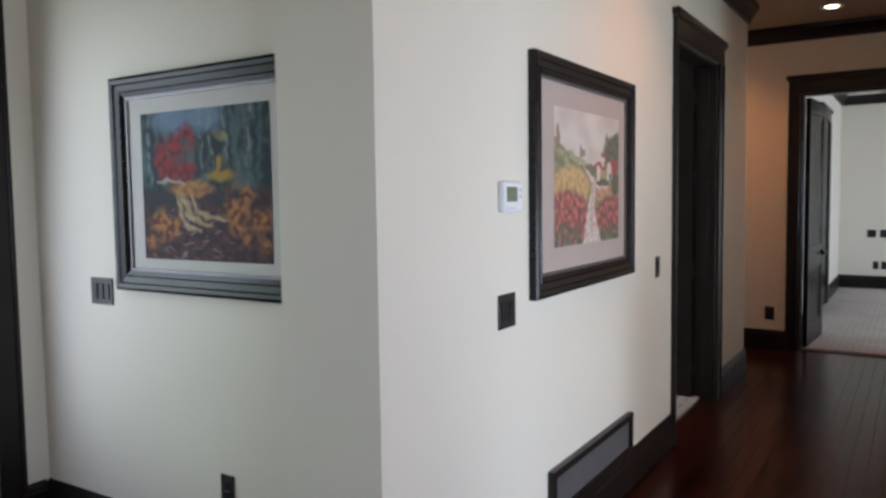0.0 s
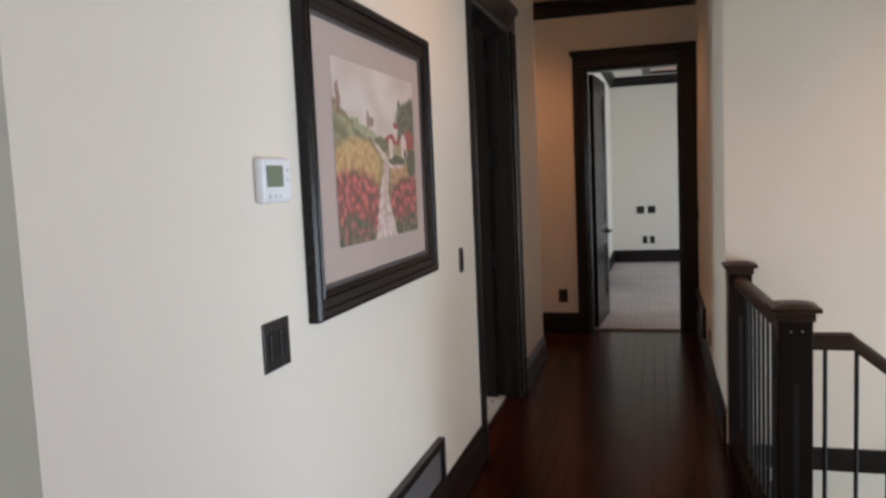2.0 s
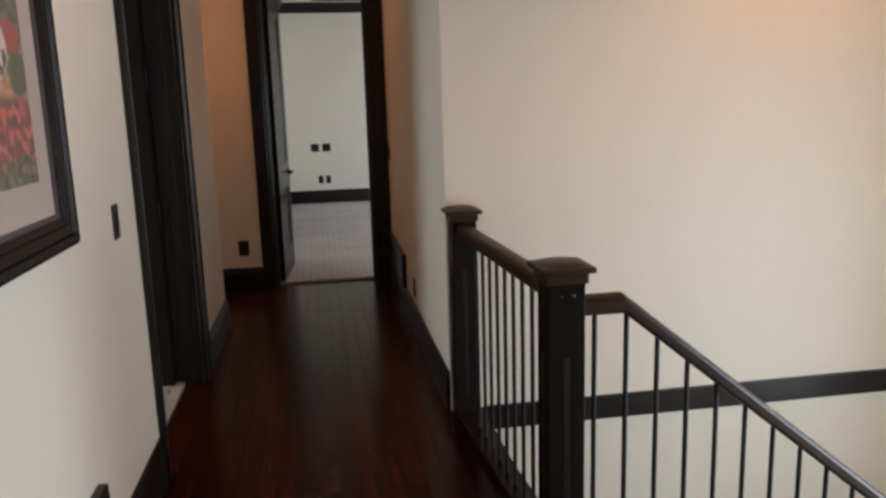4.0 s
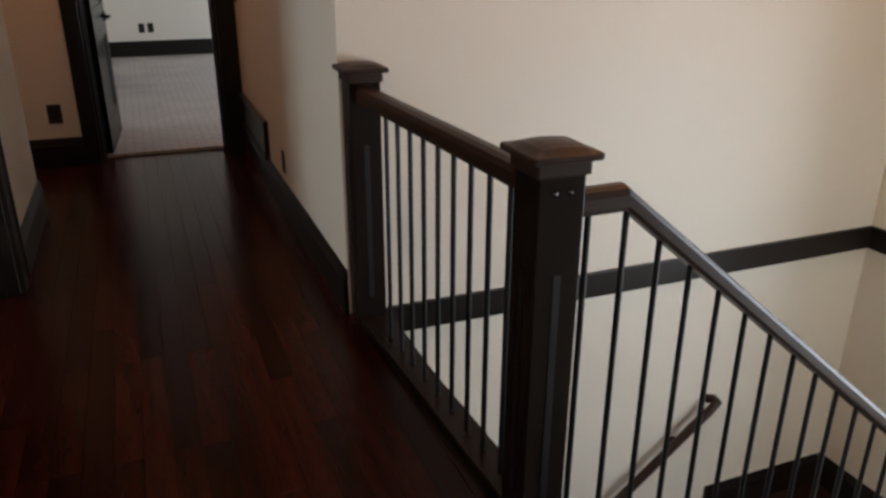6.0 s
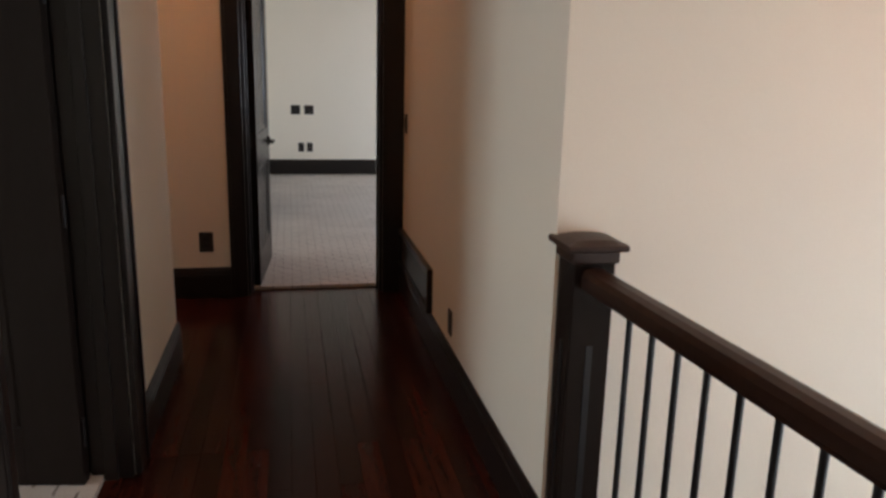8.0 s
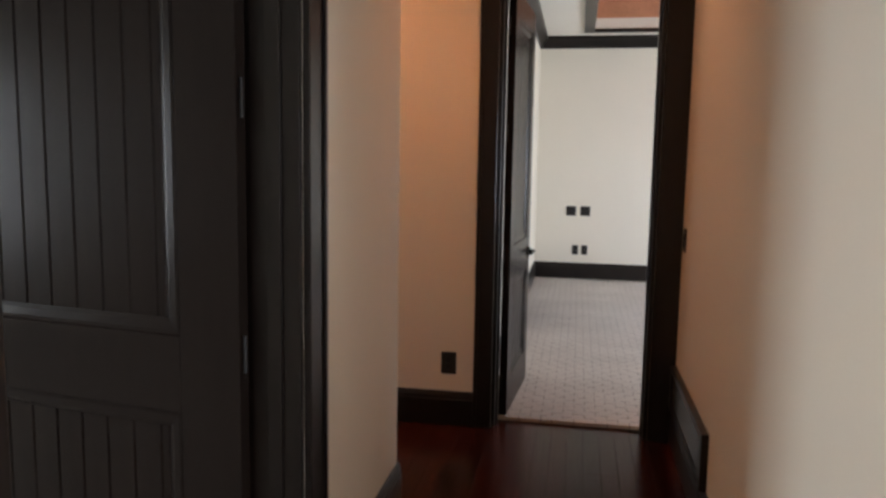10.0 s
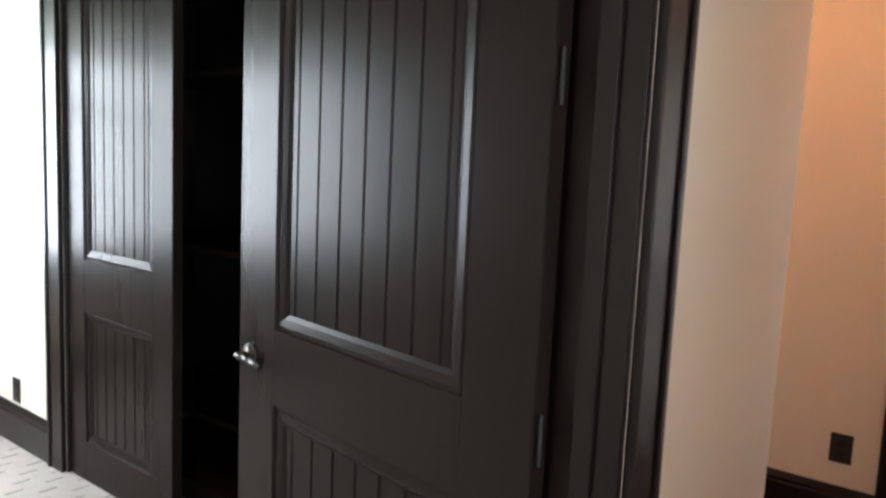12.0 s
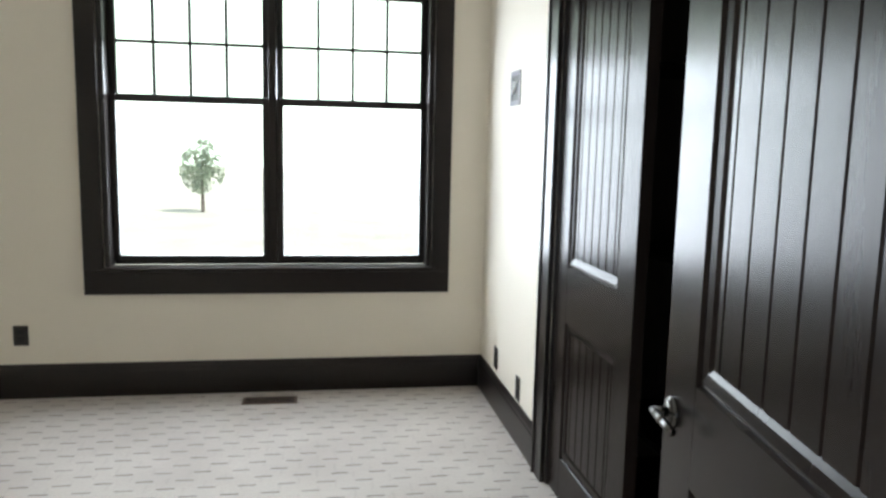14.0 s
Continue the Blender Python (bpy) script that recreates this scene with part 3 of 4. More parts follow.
# ---- stairs and balustrade ----
def newel(label, x, y, slots):
    top = new("newel_post")
    top.location = (x, y, 0)
    r = 0.057
    boxes("post", WOOD, [((-r, -r, -0.28), (r, r, 0.976))], 0.004, top)
    bm = bmesh.new()
    put_box(bm, (-r - 0.008, -r - 0.008, 0.945), (r + 0.008, r + 0.008, 0.978), 0.004)
    c = 0.083
    lo, hi = 0.978, 0.996
    put_box(bm, (-c, -c, lo), (c, c, hi), 0.006)
    # low curved top
    n = 6
    grid = [[bm.verts.new((-c * 0.95 + 1.9 * c * i / n, -c * 0.95 + 1.9 * c * j / n, hi - 0.001 + 0.016 * (1 - (2 * i / n - 1) ** 2) ** 0.6 * (1 - (2 * j / n - 1) ** 2) ** 0.6)) for j in range(n + 1)] for i in range(n + 1)]
    for i in range(n):
        for j in range(n):
            bm.faces.new((grid[i][j], grid[i + 1][j], grid[i + 1][j + 1], grid[i][j + 1]))
    finish("cap", bm, RAIL, top)
    bm = bmesh.new()
    for sx, sy in slots:
        if sx:
            put_box(bm, (sx * r - 0.0015, -0.009, 0.12), (sx * r + 0.0015, 0.009, 0.72))
        else:
            put_box(bm, (-0.009, sy * r - 0.0015, 0.12), (0.009, sy * r + 0.0015, 0.72))
    finish("groove_inlay", bm, IRON, top)
    for dx in (-0.018, 0.018):
        bm = bmesh.new()
        bmesh.ops.create_uvsphere(bm, u_segments=10, v_segments=6, radius=0.0075, matrix=Matrix.Translation((dx, -r - 0.001, 0.910)))
        finish("bolt", bm, NICKEL, top)
    return tagged(top, label, "newel post", group="stair newel posts")


BX, BF, NY, FN = 1.385, 1.325, 4.36, 5.63
newel("square dark wooden newel post with a flared cap", BX, NY, [(-1, 0), (0, -1), (1, 0)])
newel("square dark wooden newel post against the wall corner", BF, FN, [(-1, 0), (0, -1)])

RAILP = [(-0.030, 0.0), (0.030, 0.0), (0.034, 0.012), (0.034, 0.038), (0.026, 0.052), (0.010, 0.058), (-0.010, 0.058), (-0.026, 0.052), (-0.034, 0.038), (-0.034, 0.012)]


def rail_run(bm, pts, side):
    """A moulded handrail through pts, mitred at the bends; side is the level direction across it."""
    side = Vector(side)
    pts = [Vector(p) for p in pts]
    loops = []
    for i, p in enumerate(pts):
        loops.append([bm.verts.new(p + side * d + Vector((0, 0, h))) for d, h in RAILP])
    n = len(RAILP)
    for a, b in zip(loops, loops[1:]):
        for i in range(n):
            bm.faces.new((a[i], a[(i + 1) % n], b[(i + 1) % n], b[i]))
    bm.faces.new(loops[0])
    bm.faces.new(loops[-1][::-1])


def balustrade_hall():
    top = new("hall_balustrade")
    bm = bmesh.new()
    rail_run(bm, [(BX, NY + 0.057, 0.876), (BF, FN - 0.057, 0.876)], X)
    finish("handrail", bm, RAIL, top)
    shoe = boxes("bottom_rail", WOOD, [((-0.05, 0, 0.0), (0.05, FN - NY - 0.114, 0.035))], 0.004, top)
    shoe.matrix_world = pose(BX, NY + 0.057, 0, rz=math.degrees(math.atan2(BX - BF, FN - NY - 0.114)))
    bm = bmesh.new()
    put_tube(bm, (0, 0, 0.03), (0, 0, 0.875), 0.0078, 12)
    first = finish("baluster", bm, IRON, top, False)
    n = 9
    for k in range(n):
        y = 4.523 + 0.1066 * k
        ob = first if k == 0 else new("baluster", first.data)
        ob.parent, ob.location = top, (BX + (BF - BX) * (y - NY) / (FN - NY), y, 0)
    return tagged(top, "balustrade with a brown wooden rail and thin black iron bars", "balustrade")


balustrade_hall()
RISE, RUN, SX0 = 0.1844, 0.2255, 1.44
SLOPE = RISE / RUN


def balustrade_stair():
    top = new("stair_balustrade")
    kx = 1.575
    bm = bmesh.new()
    rail_run(bm, [(BX + 0.057, NY, 0.838), (kx, NY, 0.838), (kx + 1.78, NY, 0.838 - 1.78 * SLOPE)], Y)
    finish("handrail", bm, RAIL, top)
    n = 18
    for k in range(n):
        x = 1.490 + k * 0.1022
        if x > 3.33:
            break
        zt = 0.842 if x < kx else 0.842 - (x - kx) * SLOPE
        zb = -RISE * max(0, math.ceil((x - SX0) / RUN))
        bm = bmesh.new()
        put_tube(bm, (x, NY, zb), (x, NY, zt), 0.0078, 12)
        finish("baluster", bm, IRON, top)
    return tagged(top, "sloping stair balustrade with black iron bars", "balustrade")


balustrade_stair()


def flight():
    top = new("staircase")
    for k in range(1, 9):
        z = -RISE * k
        x = SX0 + RUN * (k - 1)
        boxes("tread", RAIL, [((x - 0.025, 3.14, z - 0.03), (x + RUN, NY + 0.06, z))], 0.005, top)
        boxes("riser", WOOD, [((x, 3.14, z), (x + 0.018, NY + 0.05, z + RISE - 0.03))], 0, top)
    boxes("riser", WOOD, [((SX0 + RUN * 8, 3.14, LZ), (SX0 + RUN * 8 + 0.018, NY + 0.05, LZ + RISE - 0.03))], 0, top)
    bm = bmesh.new()
    prof = [(SX0 - 0.1, -0.02), (SX0 + 0.02, -0.02), (SX0 + RUN * 8 + 0.06, LZ + 0.12), (SX0 + RUN * 8 + 0.06, LZ - 0.14), (SX0 - 0.1, -0.40)]
    lo = [bm.verts.new((x, NY + 0.062, z)) for x, z in prof]
    hi = [bm.verts.new((x, NY + 0.085, z)) for x, z in prof]
    for i in range(5):
        bm.faces.new((lo[i], lo[(i + 1) % 5], hi[(i + 1) % 5], hi[i]))
    bm.faces.new(lo)
    bm.faces.new(hi[::-1])
    finish("stringer", bm, WOOD, top)
    boxes("landing", RAIL, [((SX0 + RUN * 8 + 0.018, 3.14, LZ - 0.16), (EX, SY, LZ))], 0, top)
    for k in range(1, 9):
        z = LZ - RISE * k
        x = SX0 + RUN * 8 - RUN * (k - 1)
        boxes("tread", RAIL, [((x - RUN, NY + 0.09, z - 0.03), (x + 0.03, SY, z))], 0.005, top)
    return tagged(top, "dark wooden stairs turning at a landing", "stairs")


flight()
structure(boxes("trim_floor_edge", WOOD, [((1.29, 4.30, -0.28), (1.42, SY, 0.0)), ((1.29, 3.0, -0.28), (1.43, 4.30, 0.0))], 0.004), "dark wooden edge of the hall floor above the stairwell", "trim")


def wall_rail():
    cu = bpy.data.curves.new("wall_handrail", "CURVE")
    cu.dimensions, cu.bevel_depth, cu.bevel_resolution = "3D", 0.025, 4
    sp = cu.splines.new("POLY")
    y = SY - 0.075
    pts = [(3.18, y + 0.06, -0.845), (3.20, y + 0.03, -0.835), (3.20, y, -0.84), (3.16, y, -0.875)] + [(3.16 - 0.3 * k, y, -0.875 - 0.3 * k * SLOPE) for k in range(1, 6)]
    sp.points.add(len(pts) - 1)
    for p, c in zip(sp.points, pts):
        p.co = (*c, 1)
    ob = new("wall_handrail", cu)
    dg = bpy.context.evaluated_depsgraph_get()
    me = bpy.data.meshes.new_from_object(ob.evaluated_get(dg))
    bpy.data.objects.remove(ob)
    me.materials.clear()
    me.materials.append(RAIL)
    top = new("wall_handrail")
    rail = new("rail", me)
    rail.parent = top
    for x in (3.0, 2.2):
        bm = bmesh.new()
        z = -0.875 - (3.16 - x) * SLOPE - 0.02
        put_tube(bm, (x, y, z), (x, SY, z - 0.05), 0.008)
        put_tube(bm, (x, SY - 0.006, z - 0.05), (x, SY, z - 0.05), 0.028, 16)
        finish("bracket", bm, NICKEL, top)
    return tagged(top, "brown wooden handrail fixed to the stairwell wall", "handrail")


wall_rail()


# ---- small fixtures ----
def plate(label, m, gangs=1, kind="switch", w=None, h=0.118):
    """A wall plate: x across, y out of the wall, z up, centred."""
    top = new("switch_plate" if kind == "switch" else "outlet_plate")
    top.matrix_world = m
    w = w or (0.073 + 0.046 * (gangs - 1))
    boxes("cover", PLATE, [((-w / 2, 0, -h / 2), (w / 2, 0.006, h / 2))], 0.003, top)
    for g in range(gangs):
        x = (g - (gangs - 1) / 2) * 0.046 * w / (0.073 + 0.046 * (gangs - 1))
        if kind == "switch":
            boxes("rocker", IRON, [((x - 0.017, 0.006, -0.034), (x + 0.017, 0.011, 0.034))], 0.003, top)
        else:
            boxes("socket", IRON, [((x - 0.017, 0.006, 0.006), (x + 0.017, 0.009, 0.036)), ((x - 0.017, 0.006, -0.036), (x + 0.017, 0.009, -0.006))], 0.002, top)
        for z in (-0.046, 0.046):
            bm = bmesh.new()
            put_tube(bm, (x, 0.005, z), (x, 0.0075, z), 0.003, 8)
            finish("screw", bm, PLATE, top)
    return tagged(top, label, "switch" if kind == "switch" else "outlet")


LW = lambda y, z, off=0.0: pose(off, y, z, rz=-90)     # on the left wall
plate("dark bronze double rocker switch on the hall wall", LW(3.093, 1.110), 2, w=0.132, h=0.124)
plate("slim dark bronze dimmer plate beside the doorway", LW(4.938, 1.110), 1, w=0.066, h=0.118)
plate("dark bronze outlet on the end wall", pose(0.043, EY, 0.356, rz=180), 1, "outlet", w=0.085, h=0.125)
plate("dark bronze switch on the hall's side wall", pose(RX, 8.41, 1.098, rz=90), 1)
plate("dark bronze outlet low on the hall's side wall", pose(RX, 7.00, 0.304, rz=90), 1, "outlet")
for x, z, g in ((0.641, 0.873, 2), (0.813, 0.873, 2)):
    plate("dark bronze double plate on the far wall", pose(x, FY, z, rz=180), g, "outlet", w=0.12, h=0.118)
for x in (0.705, 0.818):
    plate("dark bronze outlet low on the far wall", pose(x, FY, 0.388, rz=180), 1, "outlet")
plate("dark bronze outlet under the bedroom window's side", pose(WX, 4.09, 0.374, rz=-90), 1, "outlet", w=0.078, h=0.112)
plate("dark bronze outlet on the closet wall", pose(-3.653, CY, 0.304, rz=180), 1, "outlet")
plate("dark bronze outlet on the closet wall", pose(-3.178, CY, 0.284, rz=180), 1, "outlet")
plate("bronze triple rocker switch in the recess", pose(-1.79, RY, 1.129, rz=180), 3, w=0.155, h=0.118)
plate("dark bronze outlet low on the recess wall", pose(-1.03, RY, 0.385, rz=180), 1, "outlet")


def thermostat():
    top = new("thermostat")
    top.matrix_world = LW(3.105, 1.517)
    boxes("body", WHITE, [((-0.078, 0, -0.055), (0.068, 0.026, 0.055))], 0.009, top)
    boxes("screen", LCD, [((-0.028, 0.0275, -0.016), (0.050, 0.0295, 0.036))], 0.001, top)
    boxes("button", WHITE, [((x, 0.027, -0.044), (x + 0.014, 0.031, -0.034)) for x in (-0.022, 0.004, 0.03)] + [((-0.062, 0.027, z), (-0.050, 0.031, z + 0.012)) for z in (-0.004, 0.018)], 0.002, top)
    return tagged(top, "white plastic wall thermostat with a green-grey screen", "thermostat")


thermostat()


def register(label, m, w, h, metal=None):
    """A wall air register: dark frame round grey louvres; x across, y out of the wall."""
    top = new("air_register")
    top.matrix_world = m
    f = 0.032
    boxes("frame", TRIM, [((0, 0, 0), (w, 0.03, f)), ((0, 0, h - f), (w, 0.03, h)), ((0, 0, f), (f, 0.03, h - f)), ((w - f, 0, f), (w, 0.03, h - f))], 0.004, top)
    boxes("back", metal or GREY_METAL, [((f, 0.001, f), (w - f, 0.006, h - f))], 0, top)
    n = max(4, int((h - 2 * f) / 0.016))
    for k in range(n):
        z = f + (h - 2 * f) * (k + 0.5) / n
        bm = bmesh.new()
        put_box(bm, (f, -0.006, -0.0012), (w - f, 0.006, 0.0012))
        bmesh.ops.rotate(bm, verts=bm.verts, cent=(0, 0, 0), matrix=Matrix.Rotation(radians(-40), 3, "X"))
        bmesh.ops.translate(bm, verts=bm.verts, vec=(0, 0.013, z))
        finish("slat", bm, metal or GREY_METAL, top)
    return tagged(top, label, "air register")


register("dark-framed grey return-air register low on the hall wall", pose(0.0, 4.443, 0.196, rz=-90), 1.0, 0.21)
register("dark-framed air register low on the hall's side wall", pose(RX, 7.455, 0.196, rz=90), 1.03, 0.235, PLATE)


def floor_vent():
    top = new("floor_vent")
    top.location = (-3.93, 5.28, 0.02)
    boxes("rim", material("brown_vent", (0.10, 0.06, 0.04), 0.5), [((0, 0, 0), (0.11, 0.30, 0.006))], 0.002, top)
    boxes("slat", IRON, [((0.015 + 0.02 * k, 0.02, 0.006), (0.022 + 0.02 * k, 0.28, 0.008)) for k in range(5)], 0, top)
    return tagged(top, "brown metal floor vent below the bedroom window", "vent")


floor_vent()


def wall_box():
    top = new("media_box")
    top.matrix_world = pose(-3.42, CY, 1.746, rz=180)
    boxes("bracket", GREY_METAL, [((-0.09, 0, 0.06), (0.09, 0.006, 0.085)), ((-0.09, 0, -0.085), (0.09, 0.006, -0.06)), ((-0.09, 0, -0.06), (-0.065, 0.006, 0.06)), ((0.065, 0, -0.06), (0.09, 0.006, 0.06))], 0.002, top)
    # Flat dark sheet in place of the open box's hollow.
    boxes("plate", IRON, [((-0.065, 0, -0.06), (0.065, 0.002, 0.06))], 0, top)
    bm = bmesh.new()
    put_tube(bm, (-0.03, 0.004, 0.03), (0.01, 0.012, -0.02), 0.006)
    put_tube(bm, (0.03, 0.004, 0.035), (0.0, 0.014, -0.03), 0.006)
    finish("cable", bm, WHITE, top)
    return tagged(top, "open wall box with bracket and loose cables", "wall box")


wall_box()


def downlight(x, y, power, cone=125):
    top = new("recessed_downlight")
    top.location = (x, y, H)
    bm = bmesh.new()
    n = 28
    rings = []
    for r, z in ((0.095, 0.0), (0.093, -0.007), (0.072, -0.008), (0.062, 0.0)):
        rings.append([bm.verts.new((r * math.cos(2 * math.pi * k / n), r * math.sin(2 * math.pi * k / n), z)) for k in range(n)])
    for a, b in zip(rings, rings[1:]):
        for k in range(n):
            bm.faces.new((a[k], a[(k + 1) % n], b[(k + 1) % n], b[k]))
    finish("trim_ring", bm, WHITE, top, True)
    bm = bmesh.new()
    bmesh.ops.create_cone(bm, cap_ends=True, segments=24, radius1=0.045, radius2=0.05, depth=0.006, matrix=Matrix.Translation((0, 0, -0.004)))
    finish("bulb", bm, LAMP, top)
    downlight_lamp(x, y, H - 0.03, power, cone)
    return tagged(top, "lit recessed ceiling downlight with a white ring", "downlight", group="hall downlights")


downlight(0.59, 7.86, 23)
downlight(-0.62, 8.05, 29)
downlight(0.62, 4.4, 30)
downlight(2.9, 4.9, 66)


# ---- pictures ----
def clamp(v, a=0.0, b=1.0):
    return max(a, min(b, v))


def blend(a, b, f):
    f = clamp(f)
    return tuple(p + (q - p) * f for p, q in zip(a, b))


def fnoise(u, v, s, seed=0.0):
    return noise.noise(Vector((u * s + seed, v * s * 1.0 - seed, seed * 1.7)))


def blob(u, v, cu, cv, ru, rv, soft=0.25):
    """1 inside an ellipse, falling to 0 across its soft rim."""
    return clamp((1 - math.hypot((u - cu) / ru, (v - cv) / rv)) / soft + 0.5)


def stroke(u, v, pts):
    """Nearest distance to a line of points, less its own half width there."""
    best = 9.0
    for (ax, ay, aw), (bx, by, bw) in zip(pts, pts[1:]):
        t = clamp(((u - ax) * (bx - ax) + (v - ay) * (by - ay)) / ((bx - ax) ** 2 + (by - ay) ** 2))
        best = min(best, math.hypot(u - ax - t * (bx - ax), v - ay - t * (by - ay)) - aw - t * (bw - aw))
    return best


def poppy_field(u, v):
    """A pale path through red flowers up to a farmhouse under green hills."""
    f = fnoise(u, v, 26, 4.1)
    n = fnoise(u, v, 6, 1.3)
    d = fnoise(u, v, 60, 7.1)
    u, v = u + 0.014 * fnoise(u, v, 17, 2.9), v + 0.014 * fnoise(u, v, 15, 5.9)
    c = blend((0.58, 0.50, 0.44), (0.74, 0.68, 0.62), 0.5 + n + 0.6 * (v - 0.8))
    far = 0.66 + 0.05 * math.sin(u * 7 + 0.6) + 0.02 * f
    c = blend(c, blend((0.42, 0.42, 0.24), (0.30, 0.33, 0.17), 0.5 + 1.2 * f), clamp((far - v) * 60))
    c = blend(c, (0.24, 0.12, 0.08), 0.85 * max(blob(u, v, 0.37, 0.70, 0.022, 0.055), blob(u, v, 0.41, 0.69, 0.03, 0.03)))
    left = 0.80 - 0.62 * u + 0.03 * f + 0.02 * n
    rows = 0.5 + 0.5 * math.sin((v + 0.55 * u) * 55 + 4 * n)
    hill = blend(blend((0.13, 0.15, 0.06), (0.36, 0.37, 0.18), rows), (0.25, 0.17, 0.09), clamp(1.6 * f))
    c = blend(c, hill, clamp((left - v) * 50))
    c = blend(c, (0.20, 0.09, 0.06), 0.9 * blob(u, v, 0.05, 0.79, 0.022, 0.10))
    c = blend(c, (0.13, 0.14, 0.06), clamp(max(0.62 - 0.12 * abs(u - 0.5) - v, 0) * 50))
    wood = max(blob(u, v, 0.90, 0.70, 0.17, 0.15), blob(u, v, 0.78, 0.74, 0.02, 0.13), blob(u, v, 0.97, 0.80, 0.08, 0.09))
    c = blend(c, blend((0.05, 0.065, 0.04), (0.13, 0.15, 0.08), 0.5 + 1.6 * f), wood)
    # fields
    if v < 0.52 + 0.02 * f:
        c = blend((0.16, 0.17, 0.06), (0.30, 0.26, 0.10), 0.5 + 1.5 * f)
    c = blend(c, blend((0.62, 0.43, 0.17), (0.44, 0.25, 0.08), 0.4 + 1.4 * f - 1.5 * (v - 0.45)), blob(u, v, 0.23, 0.43, 0.27, 0.16))
    c = blend(c, blend((0.58, 0.34, 0.16), (0.40, 0.21, 0.09), 0.5 + 1.4 * f), blob(u, v, 0.84, 0.37, 0.24, 0.08))
    # farmhouse
    c = blend(c, (0.34, 0.05, 0.04), max(blob(u, v, 0.67, 0.60, 0.10, 0.035, 0.1), blob(u, v, 0.90, 0.605, 0.085, 0.065, 0.1)))
    if 0.63 < u < 0.86 and 0.475 < v < 0.575:
        c = blend((0.44, 0.33, 0.17), (0.34, 0.28, 0.13), 0.5 + f)
    c = blend(c, (0.72, 0.60, 0.54), max(blob(u, v, 0.645, 0.535, 0.032, 0.07, 0.15), blob(u, v, 0.83, 0.545, 0.04, 0.095, 0.15), blob(u, v, 0.72, 0.645, 0.03, 0.05, 0.2)))
    c = blend(c, (0.30, 0.05, 0.04), blob(u, v, 0.72, 0.69, 0.035, 0.018, 0.2))
    c = blend(c, (0.06, 0.05, 0.05), blob(u, v, 0.845, 0.505, 0.014, 0.035, 0.2))
    c = blend(c, (0.07, 0.09, 0.04), max(blob(u, v, 0.72, 0.465, 0.12, 0.03), blob(u, v, 0.94, 0.45, 0.07, 0.10)))
    # flowers
    bed = max(blob(u, v, 0.16, 0.20, 0.34, 0.21), blob(u, v, 0.86, 0.21, 0.27, 0.15))
    petals = clamp(0.5 + 1.9 * fnoise(u * 1.2, v, 21, 8.8))
    flower = blend(blend((0.13, 0.055, 0.04), (0.42, 0.05, 0.045), petals), (0.62, 0.16, 0.13), clamp(3 * (petals - 0.75) + d))
    c = blend(c, flower, bed)
    low = max(blob(u, v, 0.12, 0.02, 0.30, 0.13), blob(u, v, 0.92, 0.02, 0.28, 0.11))
    c = blend(c, blend((0.035, 0.05, 0.025), (0.11, 0.13, 0.06), 0.4 + 1.5 * f), low * clamp(1.4 - petals))
    # path
    on = clamp(0.5 - 70 * stroke(u, v, ((0.38, 0.615, 0.004), (0.47, 0.545, 0.010), (0.57, 0.47, 0.030), (0.56, 0.38, 0.034), (0.525, 0.28, 0.050), (0.53, 0.12, 0.095), (0.54, -0.02, 0.15))))
    on = max(on, clamp(0.5 - 70 * stroke(u, v, ((0.57, 0.45, 0.02), (0.68, 0.425, 0.012), (0.80, 0.44, 0.006)))))
    ground = blend((0.74, 0.62, 0.57), (0.52, 0.36, 0.31), 0.3 + 1.2 * f + 0.7 * clamp(1 - 40 * abs(u - 0.55 + 0.02 * math.sin(9 * v))))
    return blend(blend(c, ground, on), (0.42, 0.35, 0.31), 0.24)


